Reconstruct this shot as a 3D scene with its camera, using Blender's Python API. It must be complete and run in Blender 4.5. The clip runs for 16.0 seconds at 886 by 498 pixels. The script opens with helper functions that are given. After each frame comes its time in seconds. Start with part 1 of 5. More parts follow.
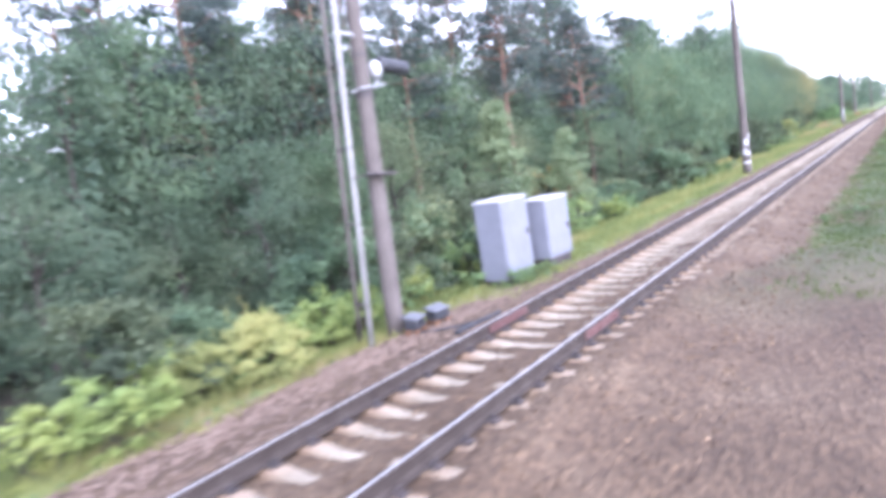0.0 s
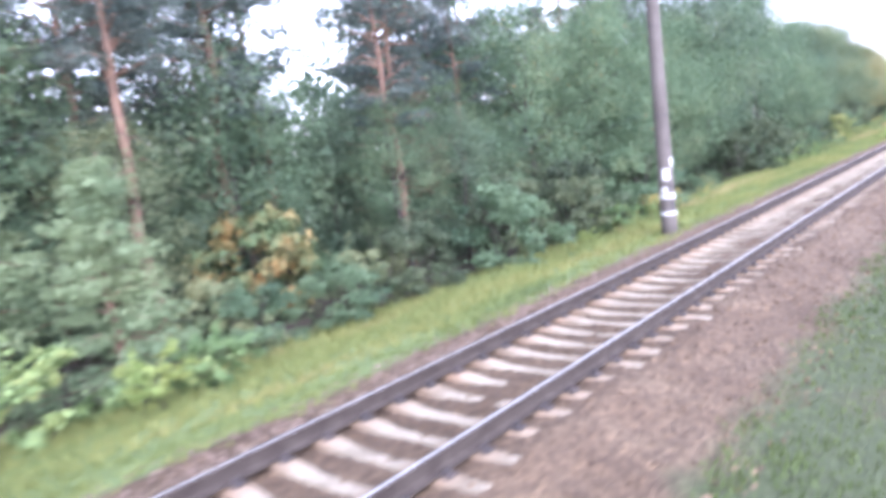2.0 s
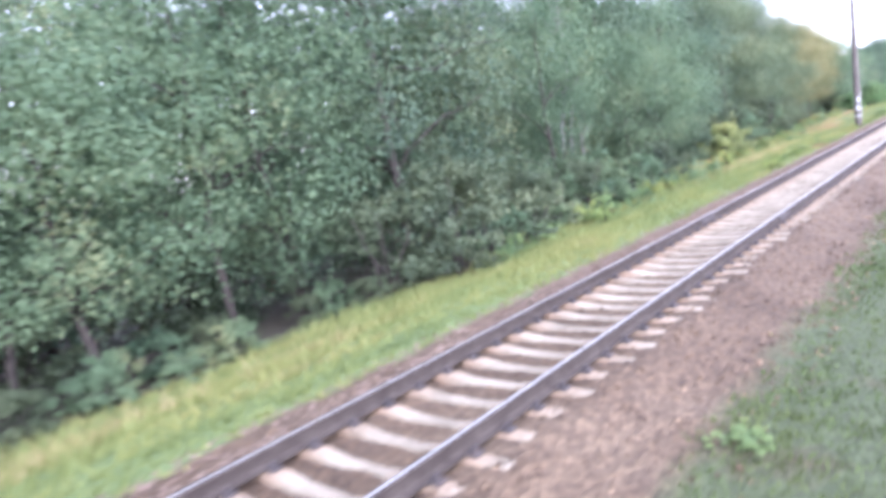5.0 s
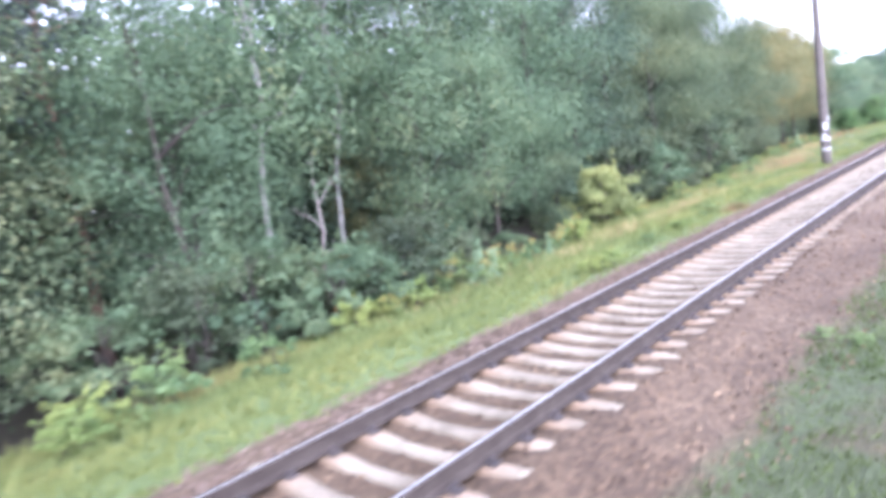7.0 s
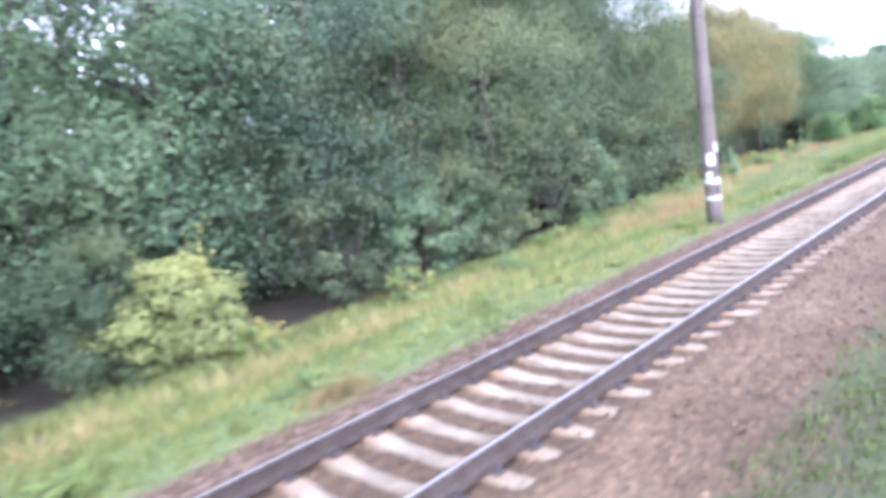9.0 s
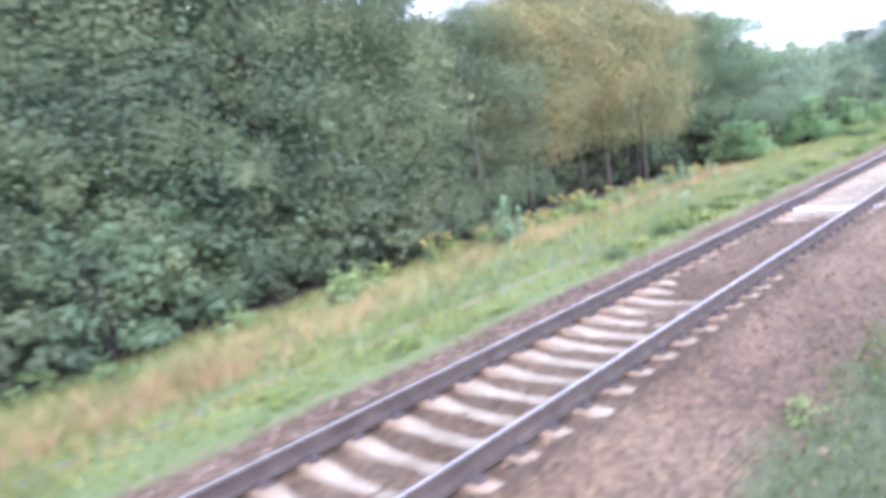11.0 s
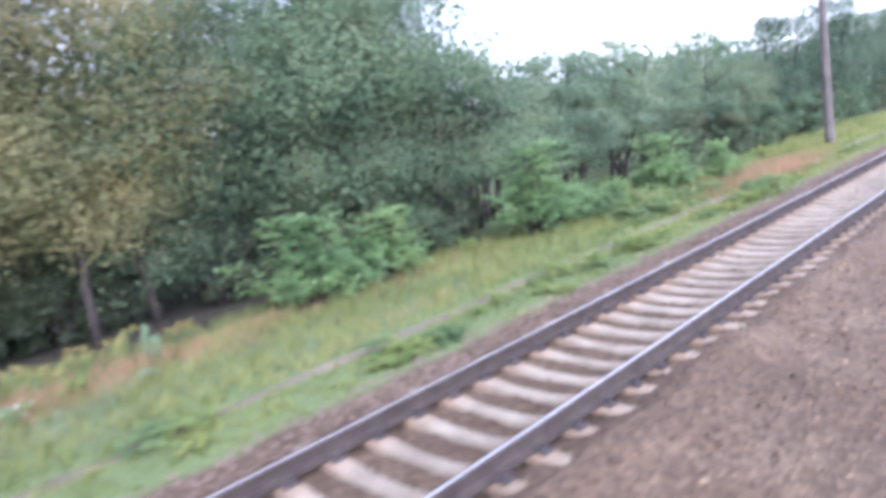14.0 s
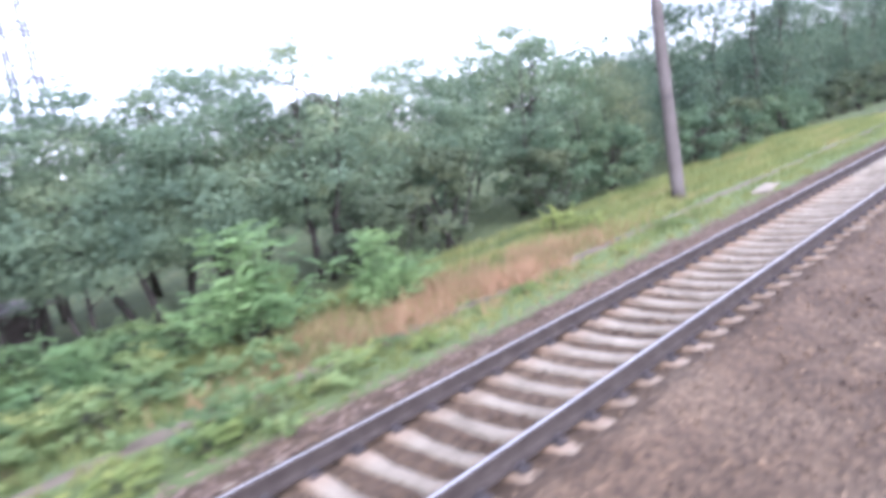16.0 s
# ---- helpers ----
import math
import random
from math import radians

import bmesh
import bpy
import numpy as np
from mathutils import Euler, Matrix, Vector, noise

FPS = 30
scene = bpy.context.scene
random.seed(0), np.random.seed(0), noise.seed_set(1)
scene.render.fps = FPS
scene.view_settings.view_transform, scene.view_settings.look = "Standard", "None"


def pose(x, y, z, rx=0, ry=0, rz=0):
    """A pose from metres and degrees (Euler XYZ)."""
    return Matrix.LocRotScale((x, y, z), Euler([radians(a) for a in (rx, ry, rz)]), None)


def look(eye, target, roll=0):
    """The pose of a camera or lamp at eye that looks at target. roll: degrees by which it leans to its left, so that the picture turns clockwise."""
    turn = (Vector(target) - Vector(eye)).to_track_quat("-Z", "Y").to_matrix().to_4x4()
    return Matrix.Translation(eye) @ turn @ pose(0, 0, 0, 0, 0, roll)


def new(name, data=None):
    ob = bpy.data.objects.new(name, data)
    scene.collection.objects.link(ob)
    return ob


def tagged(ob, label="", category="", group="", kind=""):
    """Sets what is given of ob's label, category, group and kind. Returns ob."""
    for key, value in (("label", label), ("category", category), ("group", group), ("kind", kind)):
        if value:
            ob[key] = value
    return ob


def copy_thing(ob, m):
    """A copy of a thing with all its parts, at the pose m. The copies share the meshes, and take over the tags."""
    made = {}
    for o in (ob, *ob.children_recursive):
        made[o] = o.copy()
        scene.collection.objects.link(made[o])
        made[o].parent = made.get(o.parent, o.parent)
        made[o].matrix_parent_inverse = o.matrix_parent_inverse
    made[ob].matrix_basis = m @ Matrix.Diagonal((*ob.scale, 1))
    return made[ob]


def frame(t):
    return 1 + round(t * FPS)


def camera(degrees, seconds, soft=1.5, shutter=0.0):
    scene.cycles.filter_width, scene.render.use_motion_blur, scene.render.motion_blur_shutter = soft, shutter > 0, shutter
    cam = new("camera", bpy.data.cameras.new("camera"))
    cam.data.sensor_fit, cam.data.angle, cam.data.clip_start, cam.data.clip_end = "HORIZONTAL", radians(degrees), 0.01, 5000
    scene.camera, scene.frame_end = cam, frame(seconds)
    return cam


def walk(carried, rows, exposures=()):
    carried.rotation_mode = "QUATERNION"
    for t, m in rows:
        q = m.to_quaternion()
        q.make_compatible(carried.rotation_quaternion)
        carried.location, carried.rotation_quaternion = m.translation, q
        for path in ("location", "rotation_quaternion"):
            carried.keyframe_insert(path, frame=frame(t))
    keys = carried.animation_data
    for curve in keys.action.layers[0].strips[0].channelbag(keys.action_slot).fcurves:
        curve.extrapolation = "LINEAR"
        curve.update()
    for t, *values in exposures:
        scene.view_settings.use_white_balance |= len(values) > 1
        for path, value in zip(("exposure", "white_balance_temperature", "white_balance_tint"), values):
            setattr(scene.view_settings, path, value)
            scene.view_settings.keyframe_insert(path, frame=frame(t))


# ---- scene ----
# the camera looks out of a train window, ahead and to the left, along the neighbouring track
cam = camera(68.55, 16.0, soft=4.7, shutter=0.35)
walk(cam, [
    (0.0, pose(0.088, -0.011, 2.448, 82.46, 8.74, 35.67)),
    (0.5, pose(0.096, 4.847, 2.459, 80.76, 7.55, 36.25)),
    (1.0, pose(0.132, 9.65, 2.451, 81.57, 7.12, 39.25)),
    (1.5, pose(0.082, 14.336, 2.457, 82.65, 4.71, 35.26)),
    (2.0, pose(0.085, 18.812, 2.457, 81.54, 7.27, 41.35)),
    (2.5, pose(0.031, 23.117, 2.458, 82.99, 6.59, 40.08)),
    (3.0, pose(0.103, 27.305, 2.47, 81.74, 7.94, 41.22)),
    (3.5, pose(0.049, 31.471, 2.473, 82.32, 6.97, 41.01)),
    (4.0, pose(0.122, 35.618, 2.442, 82.38, 8.25, 41.7)),
    (4.5, pose(0.074, 39.653, 2.457, 82.08, 8.16, 40.17)),
    (5.0, pose(0.051, 43.589, 2.46, 81.08, 8.94, 40.33)),
    (7.5, pose(0.085, 63.1, 2.462, 82.20, 8.3, 42.99)),
    (8.0, pose(0.078, 66.939, 2.462, 81.91, 7.9, 43.78)),
    (8.5, pose(0.029, 70.894, 2.465, 81.81, 8.16, 44.16)),
    (11.0, pose(-0.003, 91.233, 2.447, 80.96, 8.59, 44.93)),
    (11.5, pose(-0.021, 95.413, 2.472, 81.07, 8.88, 45.0)),
    (12.0, pose(-0.093, 99.514, 2.48, 81.23, 8.87, 44.69)),
    (12.5, pose(-0.099, 103.508, 2.479, 81.41, 8.23, 45.01)),
    (13.0, pose(-0.136, 107.504, 2.473, 83.77, 8.08, 44.8)),
    (13.5, pose(-0.126, 111.615, 2.497, 81.61, 8.62, 44.86)),
    (14.0, pose(-0.142, 115.783, 2.507, 80.58, 8.78, 45.16)),
    (14.5, pose(-0.214, 119.849, 2.534, 83.23, 8.26, 44.91)),
    (15.0, pose(-0.083, 123.916, 2.472, 83.53, 10.13, 45.97)),
    (15.5, pose(-0.064, 127.919, 2.47, 80.06, 10.14, 45.83)),
    (16.0, pose(-0.115, 131.824, 2.488, 80.54, 10.04, 45.83)),
], exposures=[(0.0, 2.45, 5530.0, 28.5), (2.5, 2.56, 5530.0, 28.5), (8.5, 2.62, 5500.0, 28.5), (12.5, 2.4, 5430.0, 28.5), (14.0, 2.17, 5460.0, 28.5), (15.5, 1.98, 5530.0, 28.5), (16.0, 2.16, 5530.0, 28.5)])

# ---- overcast daylight ----
world = bpy.data.worlds.new("overcast_sky")
scene.world = world
world.use_nodes = True
wn, wl = world.node_tree.nodes, world.node_tree.links
wn.clear()
sky = wn.new("ShaderNodeTexSky")
sky.sky_type = "NISHITA"
sky.sun_disc = False
sky.sun_elevation, sky.sun_rotation = radians(36), radians(113)
sky.air_density, sky.dust_density, sky.ozone_density = 1.0, 1.0, 1.0
veil = wn.new("ShaderNodeHueSaturation")
veil.inputs["Saturation"].default_value = 0.3
back = wn.new("ShaderNodeBackground")
back.inputs["Strength"].default_value = 0.15
wout = wn.new("ShaderNodeOutputWorld")
wl.new(sky.outputs[0], veil.inputs["Color"])
wl.new(veil.outputs[0], back.inputs["Color"])
wl.new(back.outputs[0], wout.inputs["Surface"])

lamp = bpy.data.lights.new("sun", "SUN")
lamp.energy, lamp.angle, lamp.color = 1.3, radians(100), (1.0, 0.99, 0.97)
sun = new("sun", lamp)
sun.matrix_world = look((60, -25, 48), (0, 0, 0))

# ---- materials ----
def nodes_of(name):
    m = bpy.data.materials.new(name)
    m.use_nodes = True
    nt = m.node_tree
    return m, nt.nodes, nt.links, nt.nodes["Principled BSDF"]


def noise_of(n, l, scale, detail=4.0, rough=0.6, coord="Position"):
    geo = n.new("ShaderNodeNewGeometry") if coord == "Position" else n.new("ShaderNodeTexCoord")
    t = n.new("ShaderNodeTexNoise")
    t.inputs["Scale"].default_value, t.inputs["Detail"].default_value = scale, detail
    t.inputs["Roughness"].default_value = rough
    l.new(geo.outputs[coord], t.inputs["Vector"])
    return t


def ramp_of(n, l, fac, stops):
    r = n.new("ShaderNodeValToRGB")
    e = r.color_ramp.elements
    e[0].position, e[0].color = stops[0][0], (*stops[0][1], 1)
    e[1].position, e[1].color = stops[-1][0], (*stops[-1][1], 1)
    for p, c in stops[1:-1]:
        k = e.new(p)
        k.color = (*c, 1)
    l.new(fac, r.inputs["Fac"])
    return r


def mix_of(n, l, fac, a, b, kind="MIX"):
    m = n.new("ShaderNodeMix")
    m.data_type, m.blend_type = "RGBA", kind
    for sock, v in (("Factor", fac), ("A", a), ("B", b)):
        target = [s for s in m.inputs if s.name == sock and s.type == ("VALUE" if sock == "Factor" else "RGBA")][0]
        if isinstance(v, (int, float)):
            target.default_value = v
        elif isinstance(v, tuple):
            target.default_value = (*v, 1)
        else:
            l.new(v, target)
    return [s for s in m.outputs if s.type == "RGBA"][0]


def bump_to(n, l, p, height, strength, dist):
    b = n.new("ShaderNodeBump")
    b.inputs["Strength"].default_value, b.inputs["Distance"].default_value = strength, dist
    l.new(height, b.inputs["Height"])
    l.new(b.outputs[0], p.inputs["Normal"])


def grainy(name, c1, c2, c3, scale, rough=0.85, metal=0.0, bump=0.3, dist=0.01, fine=60.0, coord="Position", grain=0.28):
    """A surface with stains at one scale and grain at a finer one."""
    m, n, l, p = nodes_of(name)
    big = noise_of(n, l, scale, coord=coord)
    small = noise_of(n, l, fine, 3.0, coord=coord)
    r = ramp_of(n, l, big.outputs["Fac"], [(0.3, c1), (0.5, c2), (0.72, c3)])
    g = ramp_of(n, l, small.outputs["Fac"], [(0.3, (1 - grain,) * 3), (0.7, (1 + grain * 0.55,) * 3)])
    l.new(mix_of(n, l, 1.0, r.outputs[0], g.outputs[0], "MULTIPLY"), p.inputs["Base Color"])
    p.inputs["Roughness"].default_value, p.inputs["Metallic"].default_value = rough, metal
    bump_to(n, l, p, small.outputs["Fac"], bump, dist)
    return m


def leaf_mat(name, cols, glow=0.35, patch=0.6, along=1.0, gain=1.7, stray=None):
    """Leaves: each one its own tone, with slow drifts over the crown, thin enough to let light through; stray: the colour of a few turned leaves."""
    m, n, l, p = nodes_of(name)
    geo = n.new("ShaderNodeNewGeometry")
    info = n.new("ShaderNodeObjectInfo")
    drift = noise_of(n, l, patch, 3.0)
    # drawn out along the track where the plants grow in long streaks
    squeeze = n.new("ShaderNodeVectorMath")
    squeeze.operation = "MULTIPLY"
    squeeze.inputs[1].default_value = (1.0, 1.0 / along, 1.0)
    l.new(geo.outputs["Position"], squeeze.inputs[0])
    l.new(squeeze.outputs[0], drift.inputs["Vector"])
    add = n.new("ShaderNodeMath")
    add.operation = "MULTIPLY_ADD"
    l.new(drift.outputs["Fac"], add.inputs[0])
    add.inputs[1].default_value = gain
    sub = n.new("ShaderNodeMath")
    sub.operation = "MULTIPLY_ADD"
    l.new(geo.outputs["Random Per Island"], sub.inputs[0])
    sub.inputs[1].default_value, sub.inputs[2].default_value = 0.14, 0.30 - 0.5 * gain
    l.new(sub.outputs[0], add.inputs[2])
    tone = n.new("ShaderNodeMath")
    tone.operation = "MULTIPLY_ADD"
    l.new(info.outputs["Random"], tone.inputs[0])
    tone.inputs[1].default_value = 0.22
    l.new(add.outputs[0], tone.inputs[2])
    k = len(cols) - 1
    r = ramp_of(n, l, tone.outputs[0], [(0.08 + 0.84 * i / k, c) for i, c in enumerate(cols)])
    colour = r.outputs[0]
    if stray:
        # small groups of leaves that have already turned
        spot = noise_of(n, l, 2.2, 2.0)
        pick = n.new("ShaderNodeMapRange")
        pick.inputs["From Min"].default_value, pick.inputs["From Max"].default_value = 0.66, 0.72
        l.new(spot.outputs["Fac"], pick.inputs["Value"])
        colour = mix_of(n, l, pick.outputs[0], colour, stray)
    l.new(colour, p.inputs["Base Color"])
    p.inputs["Roughness"].default_value = 0.6
    p.inputs["Specular IOR Level"].default_value = 0.25
    tr = n.new("ShaderNodeBsdfTranslucent")
    l.new(colour, tr.inputs["Color"])
    mx = n.new("ShaderNodeMixShader")
    mx.inputs[0].default_value = glow
    l.new(p.outputs[0], mx.inputs[1])
    l.new(tr.outputs[0], mx.inputs[2])
    l.new(mx.outputs[0], n["Material Output"].inputs["Surface"])
    return m


def ground_mat():
    """Brown ballast near the tracks, earth with leaf litter further out, mossy weeds between the tracks."""
    m, n, l, p = nodes_of("ground_earth")
    geo = n.new("ShaderNodeNewGeometry")
    sep = n.new("ShaderNodeSeparateXYZ")
    l.new(geo.outputs["Position"], sep.inputs[0])
    # the gravel spreads wider by the relay cabinets
    wide = n.new("ShaderNodeMapRange")
    wide.inputs["From Min"].default_value, wide.inputs["From Max"].default_value = 15.0, 10.0
    wide.inputs["To Max"].default_value = 1.2
    l.new(sep.outputs["Y"], wide.inputs["Value"])
    shifted = n.new("ShaderNodeMath")
    shifted.operation = "ADD"
    l.new(sep.outputs["X"], shifted.inputs[0])
    l.new(wide.outputs[0], shifted.inputs[1])
    across = shifted.outputs[0]
    wob = noise_of(n, l, 0.9, 4.0)
    stones = n.new("ShaderNodeTexVoronoi")
    stones.inputs["Scale"].default_value = 17.0
    l.new(geo.outputs["Position"], stones.inputs["Vector"])
    patch = noise_of(n, l, 0.55, 5.0)
    fine = noise_of(n, l, 34.0, 3.0)
    tone = ramp_of(n, l, patch.outputs["Fac"], [(0.32, (0.069, 0.045, 0.026)), (0.5, (0.096, 0.065, 0.039)), (0.7, (0.124, 0.090, 0.057))])
    cell = n.new("ShaderNodeSeparateColor")
    l.new(stones.outputs["Color"], cell.inputs[0])
    each = ramp_of(n, l, cell.outputs[0], [(0.0, (0.62, 0.58, 0.58)), (0.6, (1.0, 1.0, 1.0)), (1.0, (1.45, 1.42, 1.4))])
    ballast = mix_of(n, l, 1.0, tone.outputs[0], each.outputs[0], "MULTIPLY")
    earth = ramp_of(n, l, wob.outputs["Fac"], [(0.3, (0.032, 0.027, 0.02)), (0.5, (0.055, 0.046, 0.03)), (0.7, (0.05, 0.065, 0.028))])
    turf = ramp_of(n, l, fine.outputs["Fac"], [(0.3, (0.065, 0.10, 0.038)), (0.5, (0.12, 0.175, 0.058)), (0.72, (0.20, 0.22, 0.10))])

    def band(edge, width, gain):
        # 0 on the far side of the edge, 1 towards the camera's side, with a ragged border
        a = n.new("ShaderNodeMath")
        a.operation = "MULTIPLY_ADD"
        l.new(wob.outputs["Fac"], a.inputs[0])
        a.inputs[1].default_value = gain
        l.new(across, a.inputs[2])
        mr = n.new("ShaderNodeMapRange")
        mr.inputs["From Min"].default_value = edge + gain * 0.5 - width
        mr.inputs["From Max"].default_value = edge + gain * 0.5 + width
        l.new(a.outputs[0], mr.inputs["Value"])
        return mr.outputs[0]

    c = mix_of(n, l, band(-10.5, 0.6, 1.2), earth.outputs[0], turf.outputs[0])
    c = mix_of(n, l, band(-6.5, 0.12, 0.6), c, ballast)
    inner = n.new("ShaderNodeMath")
    inner.operation = "MULTIPLY"
    l.new(band(-1.90, 0.2, 0.9), inner.inputs[0])
    mossy = n.new("ShaderNodeMapRange")
    mossy.inputs["From Min"].default_value, mossy.inputs["From Max"].default_value = 108.0, 100.0
    l.new(sep.outputs["Y"], mossy.inputs["Value"])
    begin = n.new("ShaderNodeMapRange")
    begin.inputs["From Min"].default_value, begin.inputs["From Max"].default_value = 9.0, 17.0
    l.new(sep.outputs["Y"], begin.inputs["Value"])
    both = n.new("ShaderNodeMath")
    both.operation = "MULTIPLY"
    l.new(mossy.outputs[0], both.inputs[0])
    l.new(begin.outputs[0], both.inputs[1])
    l.new(both.outputs[0], inner.inputs[1])
    damp = n.new("ShaderNodeMath")
    damp.operation = "MULTIPLY"
    l.new(inner.outputs[0], damp.inputs[0])
    spread = n.new("ShaderNodeMapRange")
    spread.inputs["From Min"].default_value, spread.inputs["From Max"].default_value = 0.30, 0.46
    spread.inputs["To Max"].default_value = 0.92
    l.new(patch.outputs["Fac"], spread.inputs["Value"])
    l.new(spread.outputs[0], damp.inputs[1])
    meadow = n.new("ShaderNodeMapRange")
    meadow.inputs["From Min"].default_value, meadow.inputs["From Max"].default_value = 3.0, 5.0
    l.new(sep.outputs["X"], meadow.inputs["Value"])
    clumpy = noise_of(n, l, 9.0, 6.0, 0.75)
    moss = ramp_of(n, l, clumpy.outputs["Fac"], [(0.32, (0.034, 0.042, 0.020)), (0.5, (0.052, 0.074, 0.030)), (0.68, (0.080, 0.104, 0.044))])
    c = mix_of(n, l, damp.outputs[0], c, moss.outputs[0])
    tufts = noise_of(n, l, 2.6, 6.0, 0.7)
    field = ramp_of(n, l, tufts.outputs["Fac"], [(0.3, (0.045, 0.065, 0.025)), (0.5, (0.085, 0.12, 0.04)), (0.7, (0.15, 0.16, 0.065))])
    c = mix_of(n, l, meadow.outputs[0], c, field.outputs[0])
    beyond = n.new("ShaderNodeMapRange")
    beyond.inputs["From Min"].default_value, beyond.inputs["From Max"].default_value = -30.0, -55.0
    l.new(sep.outputs["X"], beyond.inputs["Value"])
    c = mix_of(n, l, beyond.outputs[0], c, field.outputs[0])
    # the wood thins out here and grass covers its floor
    open_wood = n.new("ShaderNodeMapRange")
    open_wood.inputs["From Min"].default_value, open_wood.inputs["From Max"].default_value = 127.0, 132.0
    l.new(sep.outputs["Y"], open_wood.inputs["Value"])
    woodside = n.new("ShaderNodeMapRange")
    woodside.inputs["From Min"].default_value, woodside.inputs["From Max"].default_value = -10.0, -12.0
    l.new(sep.outputs["X"], woodside.inputs["Value"])
    floor = n.new("ShaderNodeMath")
    floor.operation = "MULTIPLY"
    l.new(open_wood.outputs[0], floor.inputs[0])
    l.new(woodside.outputs[0], floor.inputs[1])
    c = mix_of(n, l, floor.outputs[0], c, field.outputs[0])
    l.new(c, p.inputs["Base Color"])
    p.inputs["Roughness"].default_value = 0.92
    h = n.new("ShaderNodeMath")
    h.operation = "ADD"
    l.new(stones.outputs["Distance"], h.inputs[0])
    l.new(fine.outputs["Fac"], h.inputs[1])
    bump_to(n, l, p, h.outputs[0], 0.9, 0.03)
    return m


def stone_mat():
    m, n, l, p = nodes_of("ballast_stone")
    geo = n.new("ShaderNodeNewGeometry")
    patch = noise_of(n, l, 0.55, 5.0)
    tone = ramp_of(n, l, patch.outputs["Fac"], [(0.32, (0.069, 0.045, 0.026)), (0.5, (0.096, 0.065, 0.039)), (0.7, (0.124, 0.090, 0.057))])
    each = ramp_of(n, l, geo.outputs["Random Per Island"], [(0.0, (0.42, 0.38, 0.38)), (0.5, (1.0, 1.0, 1.0)), (0.9, (1.5, 1.5, 1.5)), (1.0, (2.3, 2.35, 2.4))])
    l.new(mix_of(n, l, 1.0, tone.outputs[0], each.outputs[0], "MULTIPLY"), p.inputs["Base Color"])
    p.inputs["Roughness"].default_value = 0.9
    fine = noise_of(n, l, 90.0, 2.0)
    bump_to(n, l, p, fine.outputs["Fac"], 0.4, 0.005)
    return m


M_GROUND = ground_mat()
M_STONE = stone_mat()
M_PALE_STONE = grainy("pale_shoulder_stone", (0.135, 0.094, 0.070), (0.19, 0.138, 0.106), (0.245, 0.19, 0.152), 9.0, 0.9, fine=50)


def sleeper_mat():
    """Pale concrete with rust washed down from the rails."""
    m, n, l, p = nodes_of("sleeper_concrete")
    big, small = noise_of(n, l, 2.2), noise_of(n, l, 60.0, 3.0)
    tone = ramp_of(n, l, big.outputs["Fac"], [(0.3, (0.175, 0.148, 0.108)), (0.5, (0.265, 0.23, 0.173)), (0.72, (0.345, 0.305, 0.235))])
    grain = ramp_of(n, l, small.outputs["Fac"], [(0.3, (0.72,) * 3), (0.7, (1.15,) * 3)])
    c = mix_of(n, l, 1.0, tone.outputs[0], grain.outputs[0], "MULTIPLY")
    co = n.new("ShaderNodeTexCoord")
    sep = n.new("ShaderNodeSeparateXYZ")
    l.new(co.outputs["Object"], sep.inputs[0])
    side = n.new("ShaderNodeMath")
    side.operation = "ABSOLUTE"
    l.new(sep.outputs["X"], side.inputs[0])
    off = n.new("ShaderNodeMath")
    off.operation = "SUBTRACT"
    l.new(side.outputs[0], off.inputs[0])
    off.inputs[1].default_value = 0.795
    away = n.new("ShaderNodeMath")
    away.operation = "ABSOLUTE"
    l.new(off.outputs[0], away.inputs[0])
    near = n.new("ShaderNodeMapRange")
    near.inputs["From Min"].default_value, near.inputs["From Max"].default_value = 0.46, 0.05
    l.new(away.outputs[0], near.inputs["Value"])
    amount = n.new("ShaderNodeMath")
    amount.operation = "MULTIPLY"
    l.new(near.outputs[0], amount.inputs[0])
    l.new(big.outputs["Fac"], amount.inputs[1])
    c = mix_of(n, l, amount.outputs[0], c, (0.24, 0.125, 0.06))
    l.new(c, p.inputs["Base Color"])
    p.inputs["Roughness"].default_value = 0.88
    bump_to(n, l, p, small.outputs["Fac"], 0.3, 0.01)
    return m


M_CONCRETE = sleeper_mat()
M_WHITE_CONCRETE = grainy("whitewashed_concrete", (0.40, 0.39, 0.375), (0.48, 0.475, 0.465), (0.53, 0.525, 0.515), 3.0, 0.8)
M_RAIL = grainy("rail_side_rust", (0.038, 0.030, 0.026), (0.053, 0.043, 0.037), (0.070, 0.058, 0.050), 5.0, 0.9, 0.0, fine=120)
M_RAIL.node_tree.nodes["Principled BSDF"].inputs["Specular IOR Level"].default_value = 0.2
M_SHINE = grainy("polished_rail_head", (0.54, 0.53, 0.52), (0.61, 0.60, 0.59), (0.68, 0.67, 0.66), 4.0, 0.48, 0.85, bump=0.05, grain=0.12)
M_REDPAINT = grainy("red_oxide_paint", (0.075, 0.036, 0.033), (0.10, 0.045, 0.041), (0.115, 0.075, 0.066), 6.0, 0.75)
M_LEG = grainy("rust_orange_paint", (0.16, 0.075, 0.04), (0.22, 0.11, 0.055), (0.28, 0.15, 0.08), 9.0, 0.85)
M_IRON = grainy("dark_iron", (0.06, 0.055, 0.055), (0.09, 0.08, 0.08), (0.14, 0.11, 0.10), 9.0, 0.65, 0.5)
M_POLE = grainy("pole_concrete", (0.080, 0.068, 0.060), (0.108, 0.093, 0.083), (0.128, 0.112, 0.101), 1.3, 0.9, bump=0.35, fine=45)
